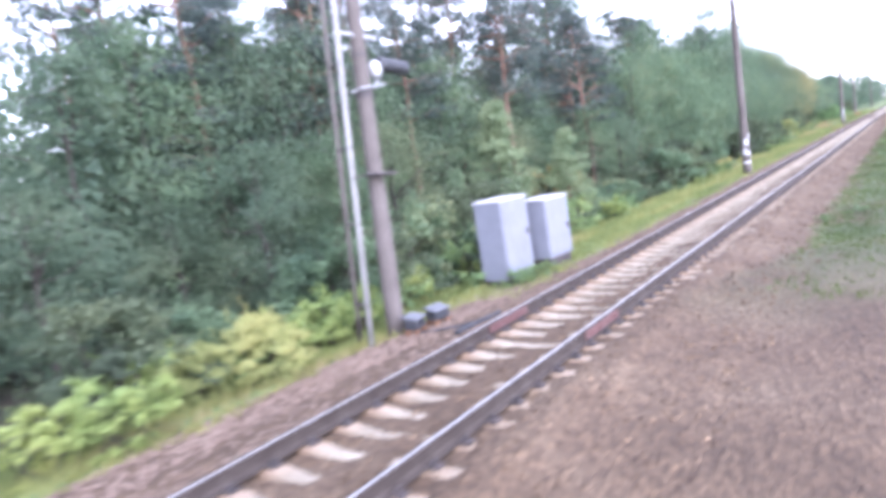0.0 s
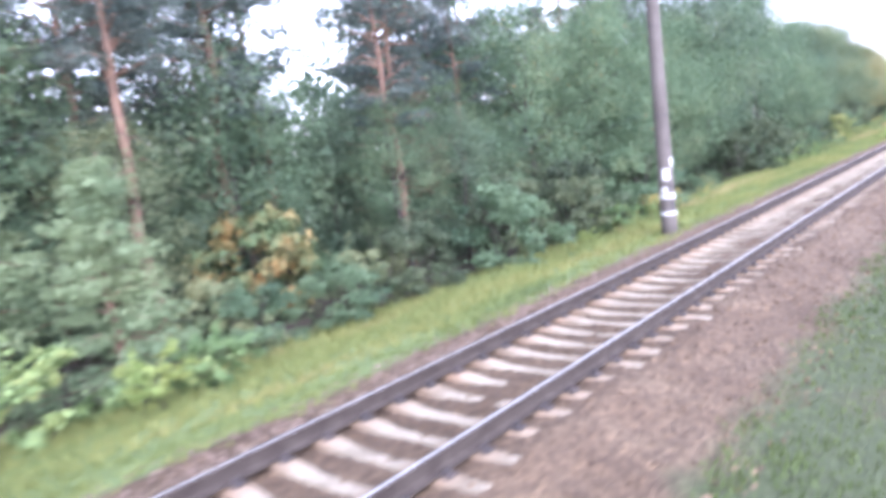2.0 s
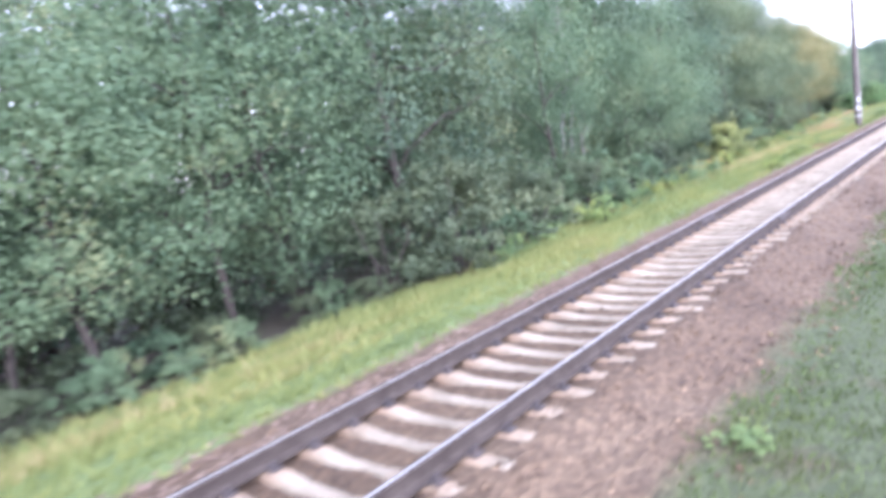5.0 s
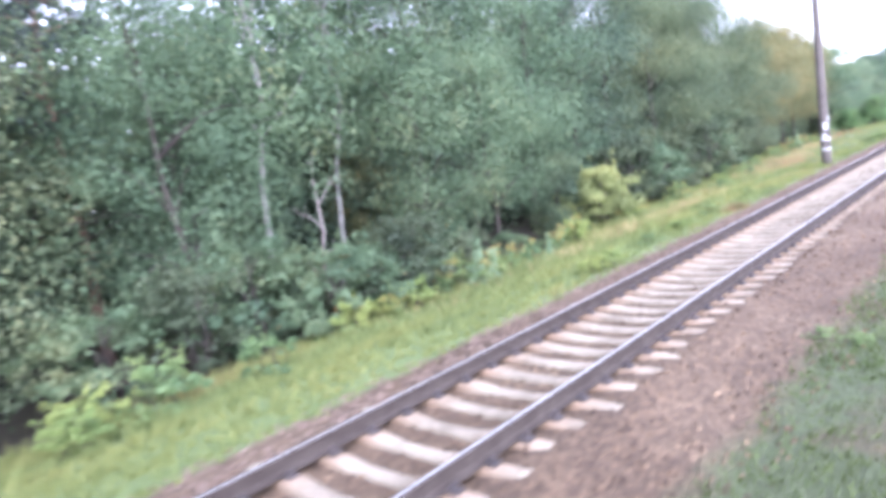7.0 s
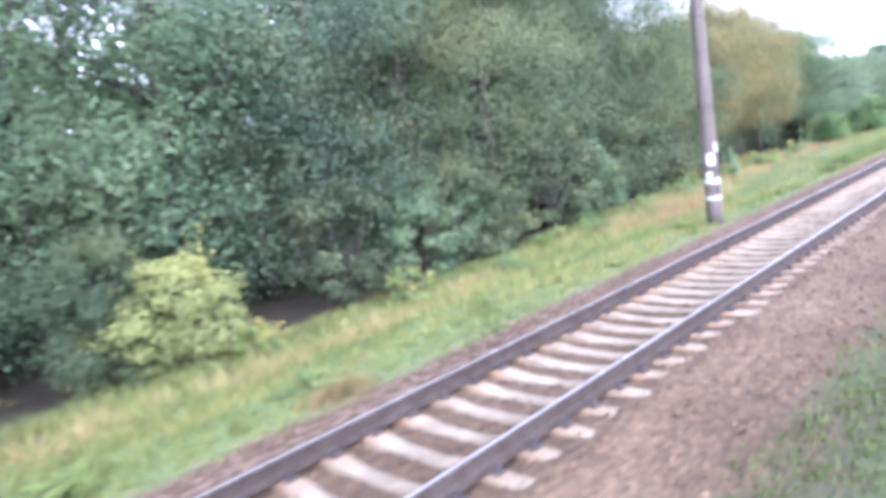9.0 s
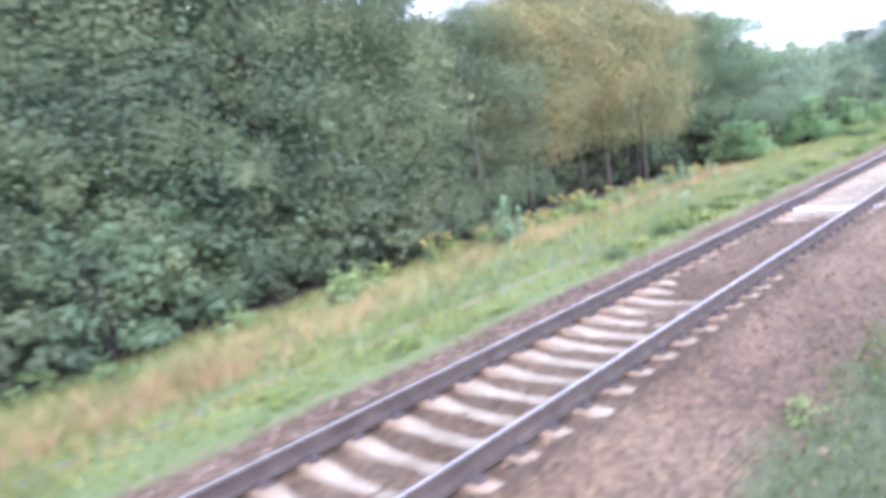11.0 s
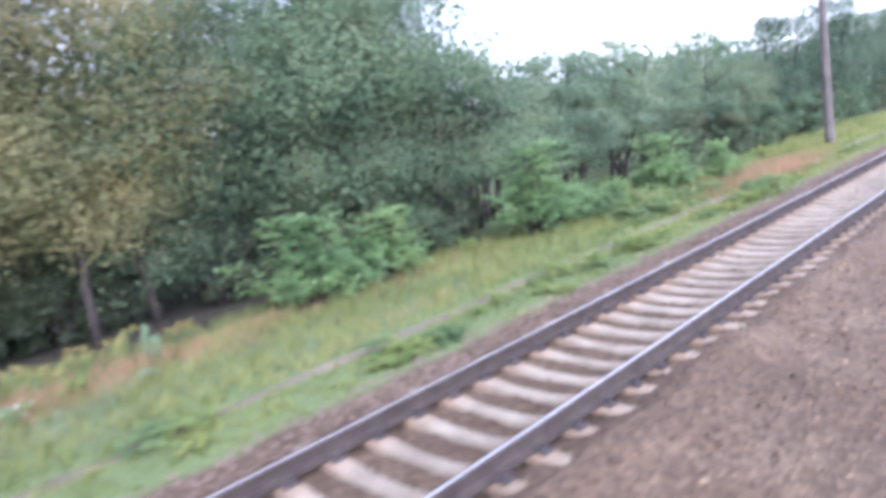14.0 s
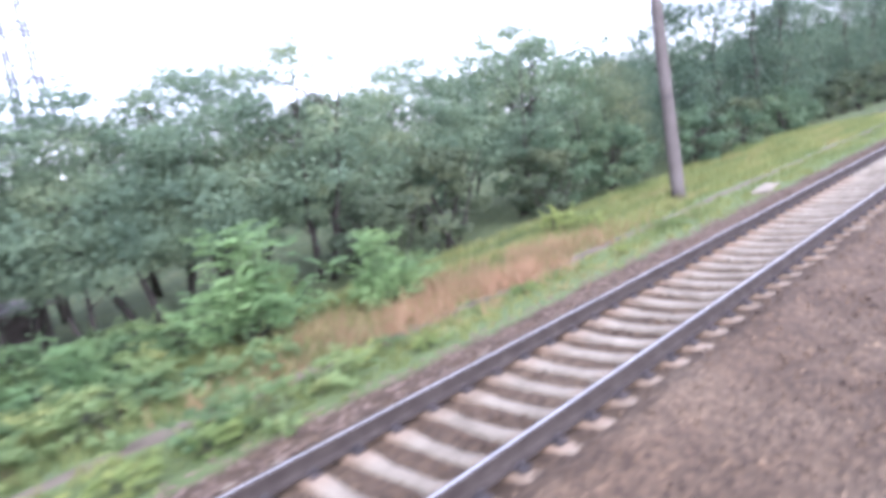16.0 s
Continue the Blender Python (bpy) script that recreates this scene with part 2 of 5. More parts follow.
M_PALE_POLE = grainy("pale_weathered_pipe", (0.195, 0.191, 0.181), (0.241, 0.237, 0.228), (0.279, 0.274, 0.265), 2.0, 0.8)
M_WHITE = grainy("white_paint", (0.36, 0.36, 0.35), (0.46, 0.46, 0.455), (0.52, 0.52, 0.52), 8.0, 0.75)
M_BLACK = grainy("black_paint", (0.035, 0.035, 0.035), (0.05, 0.05, 0.05), (0.09, 0.085, 0.08), 8.0, 0.75)
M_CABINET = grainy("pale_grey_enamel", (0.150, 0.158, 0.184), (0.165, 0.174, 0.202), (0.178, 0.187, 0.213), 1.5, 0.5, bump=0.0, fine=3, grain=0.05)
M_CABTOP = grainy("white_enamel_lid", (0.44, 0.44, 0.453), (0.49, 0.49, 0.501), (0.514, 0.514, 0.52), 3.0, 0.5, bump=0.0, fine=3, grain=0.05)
M_BOX = grainy("blackened_steel_box", (0.03, 0.032, 0.038), (0.045, 0.048, 0.055), (0.08, 0.08, 0.085), 7.0, 0.55, 0.2)
M_BOXLID = grainy("grey_steel_lid", (0.12, 0.126, 0.144), (0.162, 0.168, 0.186), (0.198, 0.204, 0.222), 6.0, 0.5, 0.3)
M_PORCELAIN = grainy("pale_porcelain", (0.30, 0.31, 0.31), (0.38, 0.39, 0.39), (0.44, 0.44, 0.44), 8.0, 0.35, bump=0.02)
M_STEEL = grainy("galvanised_steel", (0.34, 0.35, 0.36), (0.42, 0.43, 0.44), (0.5, 0.5, 0.5), 6.0, 0.5, 0.7)
M_MAST = grainy("painted_grey_mast", (0.11, 0.12, 0.13), (0.14, 0.15, 0.165), (0.17, 0.18, 0.19), 2.0, 0.8)
M_WOOD = grainy("grey_old_boards", (0.06, 0.05, 0.045), (0.09, 0.075, 0.065), (0.13, 0.11, 0.10), 5.0, 0.85)
M_FELT = grainy("faded_roof_felt", (0.16, 0.14, 0.14), (0.22, 0.19, 0.19), (0.26, 0.23, 0.22), 3.0, 0.9)
M_BARK = grainy("grey_brown_bark", (0.031, 0.026, 0.0223), (0.0527, 0.0434, 0.0372), (0.0806, 0.0682, 0.0558), 6.0, 0.95, bump=0.8, dist=0.03, fine=30)
M_DEADWOOD = grainy("bare_dead_wood", (0.14, 0.125, 0.115), (0.21, 0.19, 0.175), (0.28, 0.255, 0.235), 5.0, 0.9, bump=0.5, fine=30)
M_PINEBARK = grainy("pine_bark", (0.10, 0.065, 0.05), (0.17, 0.105, 0.075), (0.24, 0.15, 0.10), 3.0, 0.95, bump=0.8, dist=0.03, fine=26)
M_BIRCHBARK = grainy("birch_bark", (0.10, 0.095, 0.09), (0.26, 0.255, 0.24), (0.36, 0.35, 0.33), 4.0, 0.8, fine=20)
# tree leaf colours are paled and blued to carry the view's haze
L_DARK = leaf_mat("dark_green_leaves", [(0.04812, 0.07869, 0.05535), (0.07886, 0.1246, 0.08013), (0.1155, 0.1648, 0.1013), (0.1611, 0.1988, 0.1161)], 0.45)
# darker copy of the dark leaves: shade under the trees is put into the colour
L_SHADE = leaf_mat("shade_darkened_leaves", [(0.03848, 0.05567, 0.03371), (0.06623, 0.09215, 0.05142), (0.0983, 0.1243, 0.06598), (0.1394, 0.1587, 0.07898)])
L_SPRING = leaf_mat("yellowing_green_leaves", [(0.060, 0.095, 0.058), (0.099, 0.141, 0.080), (0.156, 0.196, 0.102), (0.245, 0.262, 0.126)], 0.45)
L_MID = leaf_mat("mid_green_leaves", [(0.06773, 0.1154, 0.07031), (0.1092, 0.171, 0.09639), (0.1526, 0.2184, 0.1183), (0.2417, 0.2637, 0.1317)], 0.45)
L_TURNING = leaf_mat("green_leaves_with_stray_orange", [(0.06773, 0.1154, 0.07031), (0.1092, 0.171, 0.09639), (0.1526, 0.2184, 0.1183), (0.2417, 0.2637, 0.1317)], 0.45, stray=(0.36, 0.19, 0.07))
L_OLIVE = leaf_mat("olive_leaves", [(0.07727, 0.1143, 0.06406), (0.1293, 0.1689, 0.09297), (0.1929, 0.2245, 0.1172), (0.2862, 0.2987, 0.1484)], 0.45)
L_OCHRE = leaf_mat("ochre_autumn_leaves", [(0.104, 0.134, 0.064), (0.165, 0.181, 0.083), (0.250, 0.228, 0.101), (0.340, 0.274, 0.118)], 0.45)
L_BLUE = leaf_mat("acacia_leaves", [(0.07772, 0.1256, 0.08337), (0.1217, 0.1801, 0.1137), (0.1717, 0.2345, 0.1363), (0.243, 0.2819, 0.1512)])
L_SUMAC = leaf_mat("ash_shrub_leaves", [(0.126, 0.222, 0.100), (0.182, 0.298, 0.128), (0.236, 0.357, 0.144), (0.294, 0.406, 0.156)])
L_FRESH = leaf_mat("fresh_green_leaves", [(0.09143, 0.1544, 0.07516), (0.1522, 0.2376, 0.1049), (0.2299, 0.3089, 0.1209), (0.3512, 0.3694, 0.1353)])
L_YELLOW = leaf_mat("yellow_green_leaves", [(0.148, 0.22, 0.078), (0.215, 0.288, 0.095), (0.29, 0.345, 0.112), (0.36, 0.385, 0.122)])
L_LIME = leaf_mat("lime_green_leaves", [(0.162, 0.1955, 0.07722), (0.2376, 0.2737, 0.103), (0.324, 0.3417, 0.1287), (0.3996, 0.3715, 0.1419)])
L_ORANGE = leaf_mat("green_leaves_turning_orange", [(0.10, 0.165, 0.085), (0.14, 0.195, 0.09), (0.25, 0.195, 0.08), (0.43, 0.22, 0.075)], gain=2.2)
L_NEEDLE = leaf_mat("pine_needles", [(0.04632, 0.06695, 0.06361), (0.07166, 0.09785, 0.08649), (0.09922, 0.1236, 0.1018), (0.1654, 0.1236, 0.1082)], 0.3)
L_BROWN = leaf_mat("browned_pine_needles", [(0.10, 0.09, 0.06), (0.15, 0.11, 0.075), (0.21, 0.13, 0.09)], 0.3)
L_YOUNGPINE = leaf_mat("young_pine_needles", [(0.120, 0.178, 0.104), (0.163, 0.226, 0.124), (0.206, 0.264, 0.140), (0.246, 0.294, 0.150)], 0.3)
L_GRASS = leaf_mat("grass_blades", [(0.128, 0.172, 0.072), (0.175, 0.220, 0.080), (0.222, 0.254, 0.088), (0.268, 0.280, 0.098), (0.312, 0.272, 0.130)], 0.35, 1.1, 6.0, 1.9)
L_MOSS = leaf_mat("low_moss_and_weeds", [(0.058, 0.085, 0.031), (0.088, 0.124, 0.043), (0.126, 0.156, 0.055)], 0.3)
L_PALE = leaf_mat("pale_green_weed_leaves", [(0.14, 0.22, 0.12), (0.18, 0.27, 0.15), (0.23, 0.32, 0.185)], 0.3)
L_HAZE = leaf_mat("pale_grass_blades", [(0.15, 0.20, 0.115), (0.20, 0.25, 0.15), (0.25, 0.29, 0.18)], 0.3, 0.5)
L_DRY = leaf_mat("dry_grass_blades", [(0.2156, 0.2033, 0.092), (0.3234, 0.2675, 0.1288), (0.4116, 0.3317, 0.1656), (0.4606, 0.3852, 0.2116)], 0.3, 0.5)
L_RUST = leaf_mat("rusty_sorrel", [(0.1729, 0.1642, 0.07315), (0.3116, 0.216, 0.1168), (0.4037, 0.2538, 0.1492), (0.4588, 0.3283, 0.19)], 0.3, 0.5)
L_UMBEL = leaf_mat("white_flower_heads", [(0.503, 0.503, 0.45), (0.587, 0.587, 0.548), (0.629, 0.629, 0.596)], 0.2)
L_GOLD = leaf_mat("golden_flower_heads", [(0.284, 0.212, 0.0679), (0.382, 0.303, 0.1), (0.418, 0.352, 0.129)], 0.3)
M_PATH = grainy("trodden_earth", (0.10, 0.081, 0.056), (0.165, 0.137, 0.097), (0.215, 0.184, 0.132), 1.2, 0.95, bump=0.5, dist=0.02)


# ---- mesh tools ----
def arrays_mesh(name, verts, faces, mat, smooth=False):
    """A mesh from vertex and face arrays; all faces have the same number of corners."""
    verts, faces = np.asarray(verts, np.float32), np.asarray(faces, np.int32)
    me = bpy.data.meshes.new(name)
    k = faces.shape[1]
    me.vertices.add(len(verts))
    me.vertices.foreach_set("co", verts.ravel())
    me.loops.add(faces.size)
    me.loops.foreach_set("vertex_index", faces.ravel())
    me.polygons.add(len(faces))
    me.polygons.foreach_set("loop_start", np.arange(0, faces.size, k, dtype=np.int32))
    me.polygons.foreach_set("use_smooth", np.full(len(faces), smooth))
    me.update(calc_edges=True)
    me.materials.append(mat)
    return me


def part(name, bm, material, parent, label=""):
    """Links a bmesh as one mesh object under a thing or a part."""
    me = bpy.data.meshes.new(name)
    bm.to_mesh(me)
    bm.free()
    me.materials.append(material)
    ob = new(name, me)
    ob.parent = parent
    return tagged(ob, label)


def mesh_part(name, me, parent, label=""):
    ob = new(name, me)
    ob.parent = parent
    return tagged(ob, label)


def thing(name, m, label, category, group="", kind=""):
    ob = new(name)
    ob.matrix_basis = m
    return tagged(ob, label, category, group, kind)


def box(bm, x0, x1, y0, y1, z0, z1, bevel=0.0):
    r = bmesh.ops.create_cube(bm, size=1.0)
    bmesh.ops.scale(bm, verts=r["verts"], vec=(x1 - x0, y1 - y0, z1 - z0))
    bmesh.ops.translate(bm, verts=r["verts"], vec=((x0 + x1) / 2, (y0 + y1) / 2, (z0 + z1) / 2))
    if bevel:
        edges = list({e for v in r["verts"] for e in v.link_edges})
        bmesh.ops.bevel(bm, geom=edges, offset=bevel, segments=2, affect="EDGES", profile=0.5)
    return bm


def tube(bm, points, radii, sides=8):
    """A round tube along a line of points, closed at both ends."""
    rings = []
    pts = [Vector(q) for q in points]
    for i, q in enumerate(pts):
        d = (pts[min(i + 1, len(pts) - 1)] - pts[max(i - 1, 0)]).normalized()
        u = d.orthogonal().normalized() if abs(d.z) > 0.99 else Vector((0, 0, 1)).cross(d).normalized()
        w = d.cross(u)
        rings.append([bm.verts.new(q + (u * math.cos(a) + w * math.sin(a)) * radii[i]) for a in [2 * math.pi * k / sides for k in range(sides)]])
    for a, b in zip(rings, rings[1:]):
        for k in range(sides):
            f = bm.faces.new((a[k], a[(k + 1) % sides], b[(k + 1) % sides], b[k]))
            f.smooth = True
    bm.faces.new(rings[0][::-1])
    bm.faces.new(rings[-1])
    return bm


def leaf_mesh(name, centres, length, width, mat, rng, lift=0.5, fold=0.2, out=None, jitter=0.42):
    """Many single leaves, each a tilted pointed blade of its own; with out, they turn their faces outwards from their clump."""
    n = len(centres)
    nor = rng.normal(size=(n, 3)) + (0, 0, lift)
    if out is not None:
        away = out / (np.linalg.norm(out, axis=1, keepdims=True) + 1e-6)
        nor = away + (0, 0, 0.5) + rng.normal(size=(n, 3)) * jitter
    nor /= np.linalg.norm(nor, axis=1, keepdims=True)
    t = rng.normal(size=(n, 3))
    t -= nor * (t * nor).sum(1, keepdims=True)
    t /= np.linalg.norm(t, axis=1, keepdims=True)
    b = np.cross(nor, t)
    s = rng.uniform(0.65, 1.35, (n, 1))
    le, wi = length * s * 0.5, width * s * 0.5
    up = nor * wi * fold * 2
    v = np.stack([centres - t * le, centres + t * le * 0.6 + b * wi + up, centres + t * le * 0.6 - b * wi - up], 1).reshape(-1, 3)
    f = np.arange(n * 3).reshape(-1, 3)
    return arrays_mesh(name, v, f, mat)


def ellipsoid_points(rng, centres, radii, per, flat=0.75):
    """Points scattered in clumps round the given centres, denser towards each clump's skin."""
    k = len(centres)
    d = rng.normal(size=(k, per, 3))
    d /= np.linalg.norm(d, axis=2, keepdims=True)
    r = rng.uniform(0.25, 1.0, (k, per, 1)) ** 0.5 * radii[:, None, None]
    d[:, :, 2] *= flat
    return (centres[:, None, :] + d * r).reshape(-1, 3)


# ---- ground ----
def border(y):
    """Where the grass strip ends and the shrubs begin."""
    return float(np.interp(y, [-20, 11, 27, 47, 68, 89, 102, 116, 128, 135, 146, 164, 224], [-8.6, -8.9, -8.9, -9.2, -9.7, -10.6, -11.8, -12.6, -12.0, -11.0, -11.5, -12.5, -13]))


def cover(y):
    """How far the ballast lies over the sleepers."""
    return np.interp(y, [-5, 4, 9, 15, 42, 62, 90, 96, 99, 101.5, 105.5, 107, 124, 164], [0.6, 0.7, 0.55, 0.5, 0.5, 0.05, 0.3, 0.34, 0.42, 1.0, 1.0, 0.05, 0.0, 0.1])


def wave(x, y, s, p=0.0):
    return (np.sin(x * 1.7 * s + p + 1.3 * np.sin(y * 0.9 * s + p)) + np.sin(y * 1.3 * s + 2.1 * p + 1.7 * np.sin(x * 1.1 * s))
            + 0.6 * np.sin((x + y) * 2.9 * s + 3.0 * p)) / 2.6


def height(x, y):
    x, y = np.asarray(x, float), np.asarray(y, float)
    late = np.clip((y - 60) / 35, 0, 1)
    xs = np.array([-600, -60, -30, -16, -12, -10, -8.2, -6.6, -5.95, -5.6, -5.0, -4.35, -3.6, -3.05, -2.5, -1.6, 0.0, 3.0, 12, 40, 600])
    za = np.array([-2.5, -2.2, -1.8, -1.35, -1.0, -0.80, -0.50, -0.36, -0.30, -0.245, -0.265, -0.285, -0.265, -0.20, -0.36, -0.46, -0.46, -0.42, -0.8, -1.2, -2.0])
    zb = np.array([-2.0, -1.4, -1.1, -0.75, -0.60, -0.50, -0.40, -0.34, -0.30, -0.245, -0.265, -0.285, -0.265, -0.20, -0.36, -0.46, -0.46, -0.42, -0.8, -1.2, -2.0])
    z = np.interp(x, xs, za) * (1 - late) + np.interp(x, xs, zb) * late
    c = cover(y)
    z = z + c * 0.105 * np.exp(-((x + 4.05) / 0.62) ** 2) + c * 0.05 * np.exp(-((x + 4.9) / 0.3) ** 2) * np.clip(wave(x, y, 1.1, 1.0), -0.5, 1)
    z = z + 0.015 * wave(x, y, 3.1) * ((x < -2.2) & (x > -6.5)) + 0.05 * wave(x, y, 0.8, 2.0) * (x < -6.8) * np.clip((-6.8 - x) / 2, 0, 1)
    # stones heaped over the near ends of the sleepers
    heap = np.interp(y, [8, 14, 60, 90, 100, 300], [0.7, 0.3, 0.3, 0.5, 1.6, 1.9])
    z = z + heap * (0.03 + 0.02 * wave(x, y, 2.3, 0.4)) * np.exp(-((x + 3.08) / 0.24) ** 2)
    z = z + 0.062 * np.exp(-((x + 5.62) / 0.24) ** 2)
    z = z + np.clip((c - 0.7) * 4, 0, 1) * 0.085 * np.exp(-((x + 4.8) / 0.34) ** 2)
    far = np.clip((-x - 14) / 20, 0, 1)
    return z + far * 0.35 * wave(x, y, 0.13, 0.7)


gx = np.concatenate([[-900, -400, -200, -120, -80, -60, -45], np.arange(-36, -14, 1.0), np.arange(-14, -6.6, 0.3), np.arange(-6.6, -1.2, 0.135), np.arange(-1.2, 2.0, 0.35), [3, 5, 8, 14, 30, 70, 200, 600]])
gy = np.concatenate([[-900, -300, -120, -60, -30, -15], np.arange(-8, 169, 0.24), np.arange(169, 260, 1.0), [280, 320, 400, 600, 1000, 1600]])
XX, YY = np.meshgrid(gx, gy)
ZZ = height(XX, YY) + np.random.default_rng(3).normal(0, 1, XX.shape) * 0.006 * ((XX > -6.5) & (XX < 0))
nx, ny = len(gx), len(gy)
idx = np.arange(nx * ny).reshape(ny, nx)
quads = np.stack([idx[:-1, :-1], idx[:-1, 1:], idx[1:, 1:], idx[1:, :-1]], -1).reshape(-1, 4)
ground = new("ground", arrays_mesh("ground", np.stack([XX, YY, ZZ], -1).reshape(-1, 3), quads, M_GROUND, True))
tagged(ground, "brown gravel and grassy earth beside railway tracks", "ground", kind="structure")


# ---- the railway track ----
TRACK_X, NEAR_X, FAR_X = -4.391, -3.596, -5.186
track = thing("railway_track", pose(0, 0, 0), "single railway track with rusty rails on pale concrete sleepers", "track", kind="structure")


def rail_mesh(name, y0, y1, xc, step=12.5):
    """A flat-bottomed rail: foot, web and rounded head, swept along the track."""
    half = [(0.075, -0.180), (0.075, -0.169), (0.03, -0.155), (0.010, -0.135), (0.009, -0.055), (0.034, -0.043), (0.0375, -0.030), (0.037, -0.010), (0.019, -0.0015), (0.0, 0.0)]
    prof = half + [(-a, b) for a, b in half[-2::-1]]
    ys = np.arange(y0, y1 + 0.01, step)
    k = len(prof)
    v = [(xc + a, y, b) for y in ys for a, b in prof]
    f = [(i * k + j, i * k + (j + 1) % k, (i + 1) * k + (j + 1) % k, (i + 1) * k + j) for i in range(len(ys) - 1) for j in range(k)]
    me = arrays_mesh(name, v, f, M_RAIL)
    me.materials.append(M_SHINE)
    top = {8, 9}
    me.polygons.foreach_set("material_index", np.array([1 if q % k in top else 0 for q in range(len(f))], np.int32))
    return me


for xc in (NEAR_X, FAR_X):
    mesh_part("rail", rail_mesh("rail", -25, 425, xc), track, "rusty steel rail with a polished running surface")

# red-painted lengths of rail at the insulated joint
for xc, y0 in ((FAR_X, 7.85), (NEAR_X, 7.7)):
    bm = bmesh.new()
    for s in (-1, 1):
        box(bm, xc + s * 0.026 - 0.019, xc + s * 0.026 + 0.019, y0, y0 + 1.15, -0.150, -0.030, 0.006)
        for k in range(4):
            box(bm, xc + s * 0.052 - 0.012, xc + s * 0.052 + 0.012, y0 + 0.14 + 0.28 * k, y0 + 0.18 + 0.28 * k, -0.11, -0.075, 0.004)
    part("joint_bar", bm, M_REDPAINT, track, "red-painted insulated joint bar")
# plain bolted joint further on
for xc, y0 in ((FAR_X, 108.6), (NEAR_X, 108.6), (FAR_X, 58.2), (NEAR_X, 58.2)):
    bm = bmesh.new()
    for s in (-1, 1):
        box(bm, xc + s * 0.024 - 0.016, xc + s * 0.024 + 0.016, y0, y0 + 0.82, -0.145, -0.048, 0.006)
        for k in range(4):
            box(bm, xc + s * 0.048 - 0.012, xc + s * 0.048 + 0.012, y0 + 0.1 + 0.2 * k, y0 + 0.14 + 0.2 * k, -0.11, -0.075, 0.004)
    part("joint_bar", bm, M_IRON, track, "dark bolted rail joint bar")


def sleeper_mesh(mat):
    """A concrete sleeper: broad rail seats, a lower waist and chamfered ends."""
    st = [(-1.35, -0.225, 0.085), (-1.31, -0.20, 0.098), (-0.55, -0.192, 0.10), (-0.25, -0.228, 0.085), (0.25, -0.228, 0.085), (0.55, -0.192, 0.10), (1.31, -0.20, 0.098), (1.35, -0.225, 0.085)]
    v, f = [], []
    for x, z, w in st:
        v += [(x, -w - 0.045, -0.38), (x, -w, z - 0.018), (x, -w + 0.025, z), (x, w - 0.025, z), (x, w, z - 0.018), (x, w + 0.045, -0.38)]
    for i in range(len(st) - 1):
        for j in range(5):
            f.append((i * 6 + j, i * 6 + 6 + j, i * 6 + 7 + j, i * 6 + 1 + j))
    e = (len(st) - 1) * 6
    f += [(0, 1, 4, 5), (1, 2, 3, 4), (e, e + 5, e + 4, e + 1), (e + 1, e + 4, e + 3, e + 2)]
    return arrays_mesh("sleeper", v, f, mat)


# sleeper rows: one known sleeper every few metres, the rest evenly between
ANCHORS = [-12.0, 4.65, 8.64, 13.47, 18.35, 22.92, 27.42, 30.7, 35.4, 39.04, 43.2, 47.03, 66.24, 70.13, 74.06, 94.55, 98.68, 107.6, 110.96, 115.18, 119.21, 123.88, 127.78, 130.98, 135.33, 164.0, 304.0]
sleeper_y = []
for a, b in zip(ANCHORS, ANCHORS[1:]):
    k = max(1, round((b - a) / 0.505))
    sleeper_y += [a + (b - a) * i / k for i in range(k)]
S_GREY, S_WHITE = sleeper_mesh(M_CONCRETE), sleeper_mesh(M_WHITE_CONCRETE)
WHITE_AT = (107.6,)
rng = np.random.default_rng(5)
tail_v, tail_f = [], []
base_v = np.array([q.co[:] for q in S_GREY.vertices])
base_f = np.array([q.vertices[:] for q in S_GREY.polygons])
count = 0
for y in sleeper_y:
    dx, tilt = rng.normal(0, 0.015), rng.normal(0, 0.006)
    if 0.0 < y < 156 and count < 300:
        white = any(abs(y - w) < 0.26 for w in WHITE_AT)
        ob = mesh_part("sleeper", S_WHITE if white else S_GREY, track, "whitewashed concrete sleeper" if white else "")
        ob.matrix_basis = pose(TRACK_X + dx, y, rng.normal(0, 0.004), 0, 0, math.degrees(tilt))
        count += 1
    else:
        tail_f.append(base_f + len(tail_v) * len(base_v))
        tail_v.append(base_v + (TRACK_X + dx, y, 0))
if tail_v:
    tagged(mesh_part("distant_sleepers", arrays_mesh("distant_sleepers", np.concatenate(tail_v), np.concatenate(tail_f), M_CONCRETE), track), kind="stuff")

# rail fastenings on every sleeper
bm = bmesh.new()
box(bm, -0.06, 0.06, -0.055, 0.055, -0.02, 0.012)
box(bm, -0.02, 0.02, -0.02, 0.02, 0.012, 0.06)
clip = bpy.data.meshes.new("clip")
bm.to_mesh(clip)
bm.free()
cv = np.array([q.co[:] for q in clip.vertices])
cf = np.array([q.vertices[:] for q in clip.polygons])
vs, fs = [], []
for y in sleeper_y:
    if 0 < y < 170:
        for xc in (NEAR_X, FAR_X):
            for s in (-1, 1):
                fs.append(cf + len(vs) * len(cv))
                vs.append(cv + (xc + s * 0.12, y, -0.17))
tagged(mesh_part("rail_fastenings", arrays_mesh("rail_fastenings", np.concatenate(vs), np.concatenate(fs), M_IRON), track, "dark bolted rail clips"), kind="stuff")


